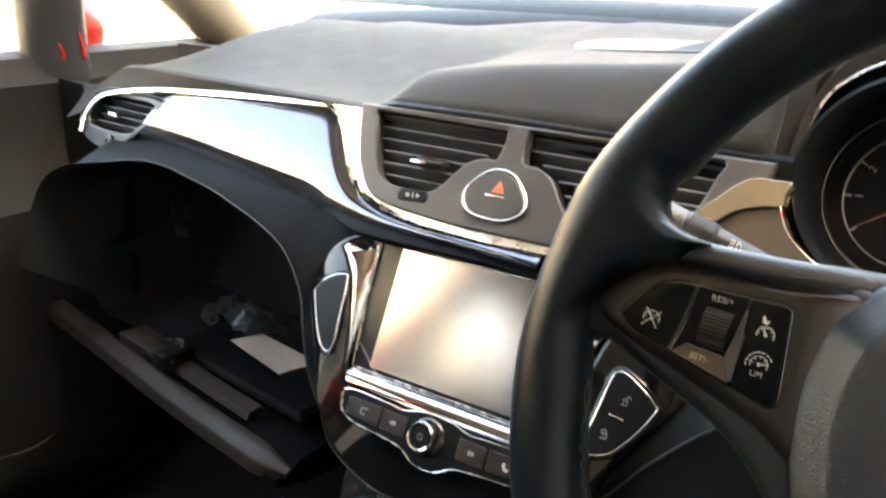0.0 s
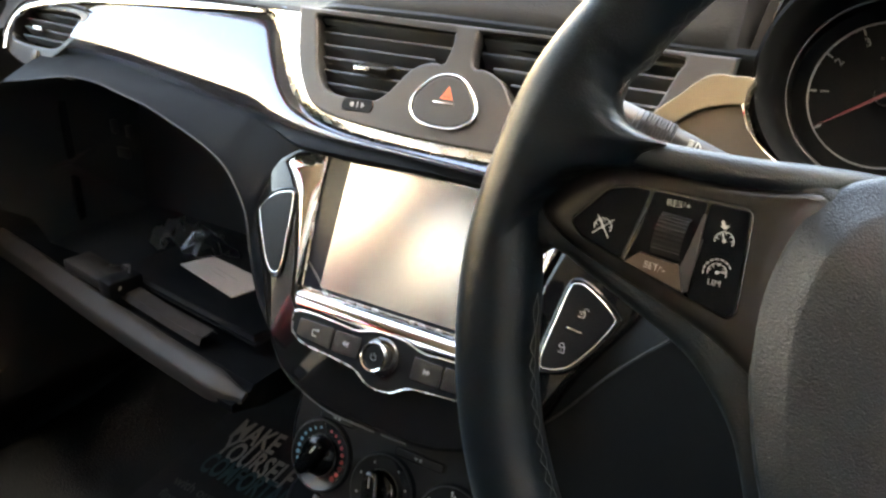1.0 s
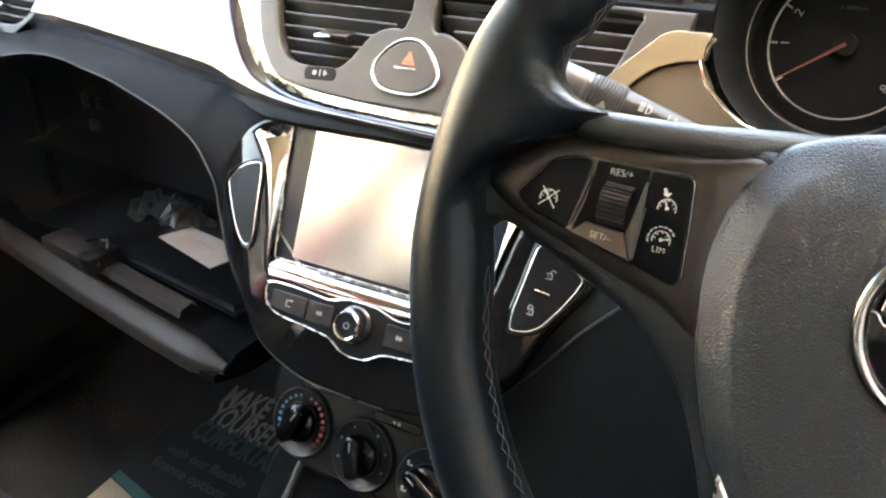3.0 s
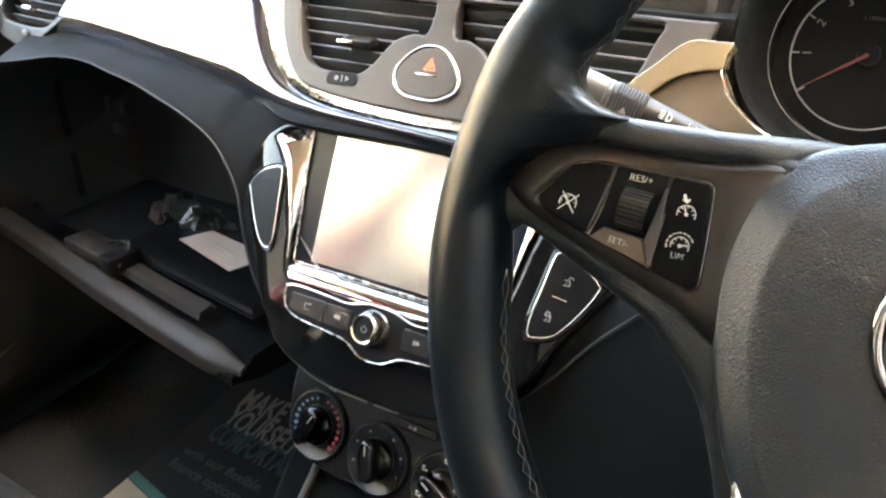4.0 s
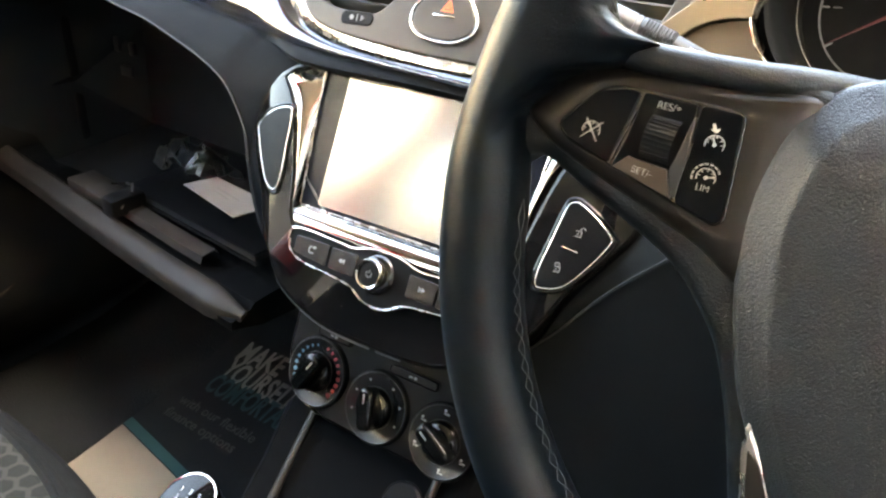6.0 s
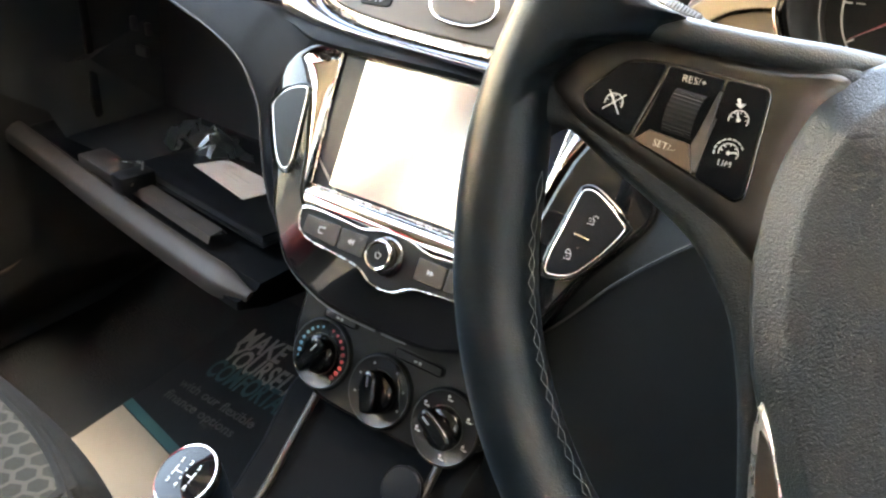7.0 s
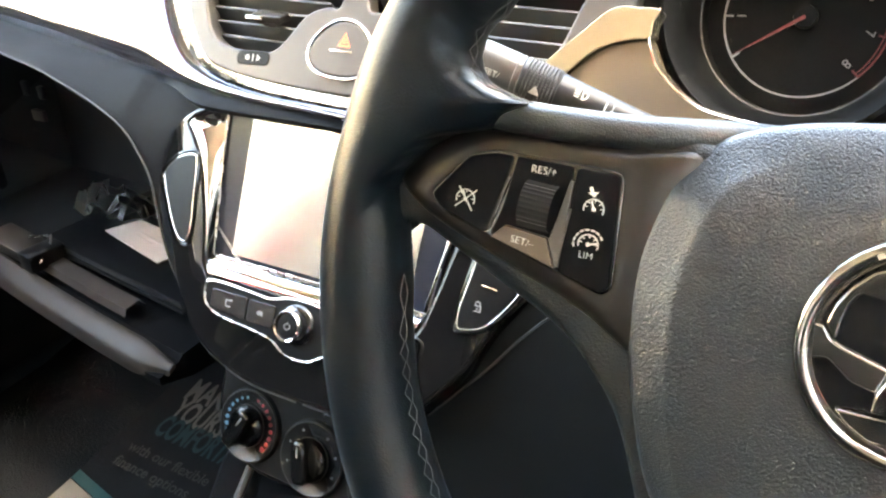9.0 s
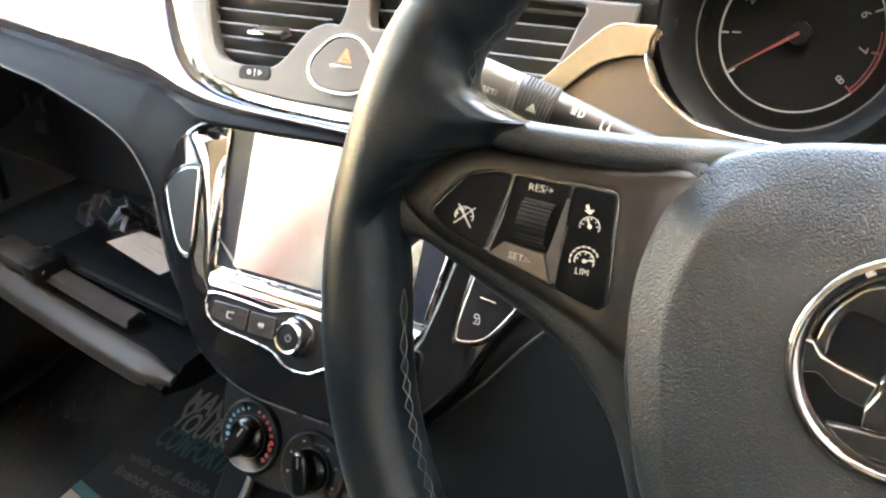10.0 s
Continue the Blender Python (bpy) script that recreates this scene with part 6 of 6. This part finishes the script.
for z in np.linspace(0.553, 0.398, 24):
    xl = XC + float(np.interp(z, (0.39, 0.410, 0.428, 0.447, 0.471, 0.507, 0.537, 0.549, 0.56), (0.02, 0.064, 0.092, 0.110, 0.124, 0.150, 0.140, 0.122, 0.09)))
    xr = max(xl + 0.004, float(np.interp(z, (0.396, 0.427, 0.4425, 0.4715, 0.5019, 0.538, 0.56), (-0.200, -0.1728, -0.159, -0.1365, -0.1063, -0.06, -0.03))))
    y0, y1 = 0.4405 + 0.53 * (z - 0.475), 0.3465 + 0.19 * z + 0.004
    rows.append([(xl + (xr - xl) * s, y0 + (y1 - y0) * s, z) for s in (0, 0.3, 0.6, 1.0)])
part("console_cheek", loft(rows), KNEE, dash)
part("bulkhead", plate([[(-0.90, 0.05), (0.36, 0.05), (0.36, 0.64), (-0.90, 0.64)]], 0.02), DARK, dash, m=Matrix.Translation((0, 0.72, 0)) @ Matrix(((1, 0, 0, 0), (0, 0, -1, 0), (0, 1, 0, 0), (0, 0, 0, 1))))

# ---- instrument cluster ----
clus = thing("instrument_cluster", (0.04, 0.56, 0.58), "dark instrument cluster with a white-ringed rev counter", "instrument cluster")
MI = frame_at((-0.037, 0.5575, 0.6235), 21.8)
part("face", plate([[tuple(p) for p in rounded([(-0.075, -0.075), (0.23, -0.075), (0.23, 0.08), (-0.075, 0.08)], 0.03)]], 0.006), DIALFACE, clus, "black dial face", m=shifted(MI, 0, 0, -0.004))
DR = 0.0412


def tacho(n):
    return 216 - 32.2 * n


part("dial_ring", plate([band(DR, DR - 0.0009, tacho(0), tacho(6.5), 60)], 0.0006), DIMLEGEND, clus, "thin white scale ring", m=MI, smooth=False)
part("lower_ring", plate([band(DR, DR - 0.0008, 216, 318, 40)], 0.0006), DIMLEGEND, clus, "thin white ring below the scale", m=MI, smooth=False)
part("red_zone", plate([band(DR, DR - 0.0010, tacho(6.5), tacho(8), 30), band(DR - 0.0022, DR - 0.0028, tacho(6.5), tacho(8), 30)], 0.0006), NEEDLE, clus, "red rev limit zone", m=MI, smooth=False)
for n in range(9):
    a = radians(tacho(n))
    c, s = math.cos(a), math.sin(a)
    part("tick", plate([bar(DR * c, DR * s, (DR - 0.0050) * c, (DR - 0.0050) * s, 0.0009)], 0.0006), NEEDLE if n > 6 else DIMLEGEND, clus, m=MI, smooth=False)
    if n:
        part("lettering", letters(str(n), 0.0068, 0.0001), DIMLEGEND, clus, m=shifted(MI, (DR - 0.0095) * c, (DR - 0.0095) * s, 0.0, tacho(n) - 90 if n < 8 else tacho(n) - 90), smooth=False)
part("lettering", letters("x 1000/min", 0.0032, 0.0001), DIMINK, clus, m=shifted(MI, 0, 0.0200, 0.0), smooth=False)
a = radians(tacho(0.02))
part("needle", plate([[(0.0010 * math.sin(a), -0.0010 * math.cos(a)), (-0.0010 * math.sin(a), 0.0010 * math.cos(a)), (0.0400 * math.cos(a), 0.0400 * math.sin(a))]], 0.0008), NEEDLE, clus, "dull red needle", m=shifted(MI, 0, 0, 0.0035), smooth=False)
part("needle_hub", lathe([(0.0062, 0.0), (0.0058, 0.0030), (0.0, 0.0034)], 32), DIALFACE, clus, "black needle hub", m=MI)
part("speed_ring", plate([band(DR, DR - 0.0009, -45, 225, 60)], 0.0006), DIMLEGEND, clus, m=shifted(MI, 0.148, 0.0, 0.0), smooth=False)
# cowl: a deep tube round the dial
def cowl_rows(cx):
    return [[(cx + r * math.cos(q) * 1.0, r * math.sin(q), h) for q in np.linspace(0, 2 * math.pi, 64, endpoint=False)] for r, h in ((0.0500, -0.002), (0.0515, 0.012), (0.0545, 0.030), (0.0590, 0.042), (0.0625, 0.046), (0.0650, 0.044), (0.066, 0.03))]


part("dial_cowl", loft(cowl_rows(0.0), closed=True), DIALFACE, clus, "dark funnel round the dial", m=MI)
part("dial_cowl", loft(cowl_rows(0.148), closed=True), DIALFACE, clus, "dark funnel round the dial", m=MI)
part("inner_line", tube([(0.0512 * math.cos(q), 0.0512 * math.sin(q), 0.010) for q in np.linspace(0, 2 * math.pi, 80, endpoint=False)], 0.0007, 6, closed=True), GREY, clus, m=MI)
# hood over both dials: a lip round the opening, a dark throat and a grained top
lip_a = spline([(-0.1130, 0.6220), (-0.1100, 0.6320), (-0.1085, 0.6430), (-0.1060, 0.6585), (-0.1035, 0.6710), (-0.0985, 0.6840), (-0.0910, 0.6974), (-0.0800, 0.7090), (-0.0580, 0.7210), (-0.0120, 0.7330), (0.037, 0.735)], 5)
lip_b = spline([(-0.0990, 0.6120), (-0.0975, 0.6260), (-0.0979, 0.6395), (-0.0990, 0.6520), (-0.0985, 0.6645), (-0.0950, 0.6776), (-0.0860, 0.6893), (-0.0660, 0.7020), (-0.0350, 0.7130), (0.0, 0.7190), (0.037, 0.721)], 5)
lip_a += [Vector((0.074 - p.x, p.y)) for p in lip_a[-2::-1]]
lip_b += [Vector((0.074 - p.x, p.y)) for p in lip_b[-2::-1]]


def hood_y(z):
    return 0.520 + 0.4 * (z - 0.63)


rows = []
for a, b in zip(lip_a, lip_b):
    ya, yb = hood_y(a.y), hood_y(b.y) + 0.004
    rows.append([(a.x + (0.037 - a.x) * 0.10, 0.80, a.y - 0.045), (a.x, ya + 0.10, a.y + 0.004), (a.x, ya + 0.02, a.y + 0.003), (a.x * 0.97 + b.x * 0.03, ya + 0.004, a.y * 0.97 + b.y * 0.03), (a.x * 0.85 + b.x * 0.15, ya * 0.85 + yb * 0.15 - 0.0015, a.y * 0.85 + b.y * 0.15), (a.x * 0.3 + b.x * 0.7, ya * 0.3 + yb * 0.7 - 0.0015, a.y * 0.3 + b.y * 0.7), (b.x, yb, b.y)])
part("hood", loft(rows), DASH, clus, "grained hood over the dials")
part("hood_line", tube([(p.x, hood_y(p.y) + 0.0035, p.y) for p in lip_b], 0.0009, 8), SATIN_CHROME, clus, "thin bright line inside the hood")
rows = []
for b in lip_b:
    y0 = hood_y(b.y) + 0.004
    rows.append([(b.x, y0, b.y), (b.x + (0.037 - b.x) * 0.02, y0 + 0.02, b.y - 0.004), (b.x + (0.037 - b.x) * 0.06, y0 + 0.06, b.y - 0.014)])
part("throat", loft(rows), DIALFACE, clus, "black inside of the hood")
# driver side decor beside the cluster
def trim_y(z):
    return 0.505 + 0.4 * (z - 0.63)


def trim_plate(name, pts, mat, thick, lift, label=""):
    m = Matrix.Translation((0, 0.505 - 0.4 * 0.63 - lift, 0)) @ Matrix(((1, 0, 0, 0), (0, 0.4, -1, 0), (0, 1, 0.4, 0), (0, 0, 0, 1)))
    return part(name, plate([[tuple(p) for p in pts]], thick, 0.0007), mat, dash, label, m=m)


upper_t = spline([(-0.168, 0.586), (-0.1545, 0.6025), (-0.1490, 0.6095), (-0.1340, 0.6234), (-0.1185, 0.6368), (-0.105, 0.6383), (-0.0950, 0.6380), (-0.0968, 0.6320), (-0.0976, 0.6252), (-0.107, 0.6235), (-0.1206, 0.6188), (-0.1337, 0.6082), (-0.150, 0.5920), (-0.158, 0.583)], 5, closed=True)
trim_plate("driver_decor", upper_t, GOLDTINT, 0.014, 0.017, "gloss silver wing of decor beside the cluster, gold reflection put into its colour")
lower_t = [(-0.165, 0.560), (-0.150, 0.590), (-0.1337, 0.6062), (-0.1206, 0.6170), (-0.107, 0.6217), (-0.0982, 0.6232), (-0.0945, 0.6170), (-0.0905, 0.6105), (-0.0810, 0.6032), (-0.0685, 0.5970), (-0.049, 0.5940), (-0.04, 0.592), (-0.04, 0.555)]
trim_plate("driver_lower_decor", lower_t, TAUPE, 0.014, 0.013, "satin taupe panel below the wing")
edge_c = spline([(-0.0948, 0.6383), (-0.0980, 0.6315), (-0.0974, 0.6245), (-0.0945, 0.6175), (-0.0900, 0.6108), (-0.0805, 0.6035), (-0.0680, 0.5973), (-0.0485, 0.5943), (0.0, 0.592)], 6)
part("chrome_edge", tube([(x, trim_y(z) - 0.016, z) for x, z in edge_c], 0.0006, 8), CHROME, dash, "thin chrome edge")
part("cluster_base", plate([[tuple(p) for p in rounded([(-0.16, 0.50), (0.30, 0.50), (0.30, 0.572), (-0.10, 0.575)], 0.01)]], 0.02, 0.002), DIALFACE, dash, m=Matrix.Translation((0, 0.505 - 0.4 * 0.63 + 0.012, 0)) @ Matrix(((1, 0, 0, 0), (0, 0.4, -1, 0), (0, 1, 0.4, 0), (0, 0, 0, 1))))
part("driver_fascia", plate([[tuple(p) for p in rounded([(-0.165, 0.56), (-0.10, 0.56), (-0.092, 0.636), (-0.150, 0.632)], 0.004)]], 0.012, 0.002), DIALFACE, dash, m=Matrix.Translation((0, 0.505 - 0.4 * 0.63 + 0.016, 0)) @ Matrix(((1, 0, 0, 0), (0, 0.4, -1, 0), (0, 1, 0.4, 0), (0, 0, 0, 1))))

# ---- outside ----
ground = part("ground", loft([[(x, y, -0.36) for x in np.linspace(-150, 150, 9)] for y in np.linspace(-150, 150, 9)]), PAVING)
tagged(ground, "pale concrete forecourt reaching to the horizon", "ground", "", "structure")
bonnet = thing("bonnet", (XC, 1.4, 0.6), "red painted car bonnet with a black cowl", "bonnet")
part("bonnet_skin", loft([[(XC + u * (0.70 - 0.08 * (y - 1.1)), y, zc - 0.05 * u * u) for u in np.linspace(-1, 1, 17)] for y, zc in ((1.10, 0.668), (1.12, 0.684), (1.25, 0.694), (1.5, 0.682), (1.75, 0.62), (1.95, 0.50), (2.0, 0.30))]), REDPAINT, bonnet)
part("cowl", loft([[(XC + u * 0.68, y, zc - 0.03 * u * u) for u in np.linspace(-1, 1, 15)] for y, zc in ((0.94, 0.640), (0.99, 0.676), (1.03, 0.690), (1.06, 0.6955), (1.09, 0.694), (1.11, 0.676))]), DIALFACE, bonnet, "black plastic cowl")
mirror = thing("wing_mirror", (LEFT - 0.1, 0.56, 0.66), "red door mirror housing", "mirror")
part("mirror_shell", lathe([(0.02, -0.06), (0.07, -0.05), (0.085, 0.0), (0.078, 0.04), (0.07, 0.045)], 24), REDPAINT, mirror, m=pose(LEFT - 0.14, 0.662, 0.650, 90, 0, 0) @ Matrix.Diagonal((0.9, 0.75, 0.7, 1)))
part("mirror_arm", tube([(LEFT - 0.005, 0.62, 0.605), (LEFT - 0.12, 0.655, 0.625)], 0.018, 12), DARK, mirror)


def block(name, x, y, w, d, h, mat, label, group="buildings round the forecourt"):
    b = thing(name, (x, y, -0.36), label, "building", group)
    part("wall", box((w, d, h), 0.05), mat, b, m=pose(x, y, -0.36 + h / 2))
    part("roof_edge", box((w + 0.2, d + 0.2, 0.18), 0.02), GREY, b, m=pose(x, y, -0.36 + h + 0.09))
    return b


block("showroom", -12.0, 1.0, 4.0, 34.0, 2.7, RENDER, "low pale rendered building beside the forecourt")
fr = block("workshop", -3.0, 19.0, 30.0, 5.0, 4.2, WHITEWALL, "white clad workshop with red panels")
for k in range(8):
    part("red_panel", box((1.1, 0.06, 3.2), 0.02), REDWALL, fr, "red cladding panel", m=pose(-15.2 + 3.6 * k, 16.46, 1.3))
# unseen block, added to shade the cabin from sun and right-hand sky
block("sun_blocker", 8.0, -2.0, 6.0, 34.0, 8.7, SHADEWALL, "unseen tall grey block added to keep sun and sky off the car")
# unseen sunlit block, added so the screen unit reflects yellow
block("sand_reflector", -14.0, -21.0, 7.0, 15.0, 10.5, RENDER, "unseen tall sand-coloured block added for yellow reflections in the screen unit")
# unseen block with door panels, added to hide bright sky behind the car
rear_blocker = block("rear_blocker", -1.0, -10.0, 15.0, 4.0, 4.6, BRICK, "unseen grey brick block added behind the car to darken the rear sky")
for k in range(4):
    part("blocker_door", box((2.6, 0.08, 2.3), 0.02), SHADEWALL, rear_blocker, "pale door panel on the added rear block", m=pose(-6.1 + 3.4 * k, -7.98, 0.79))
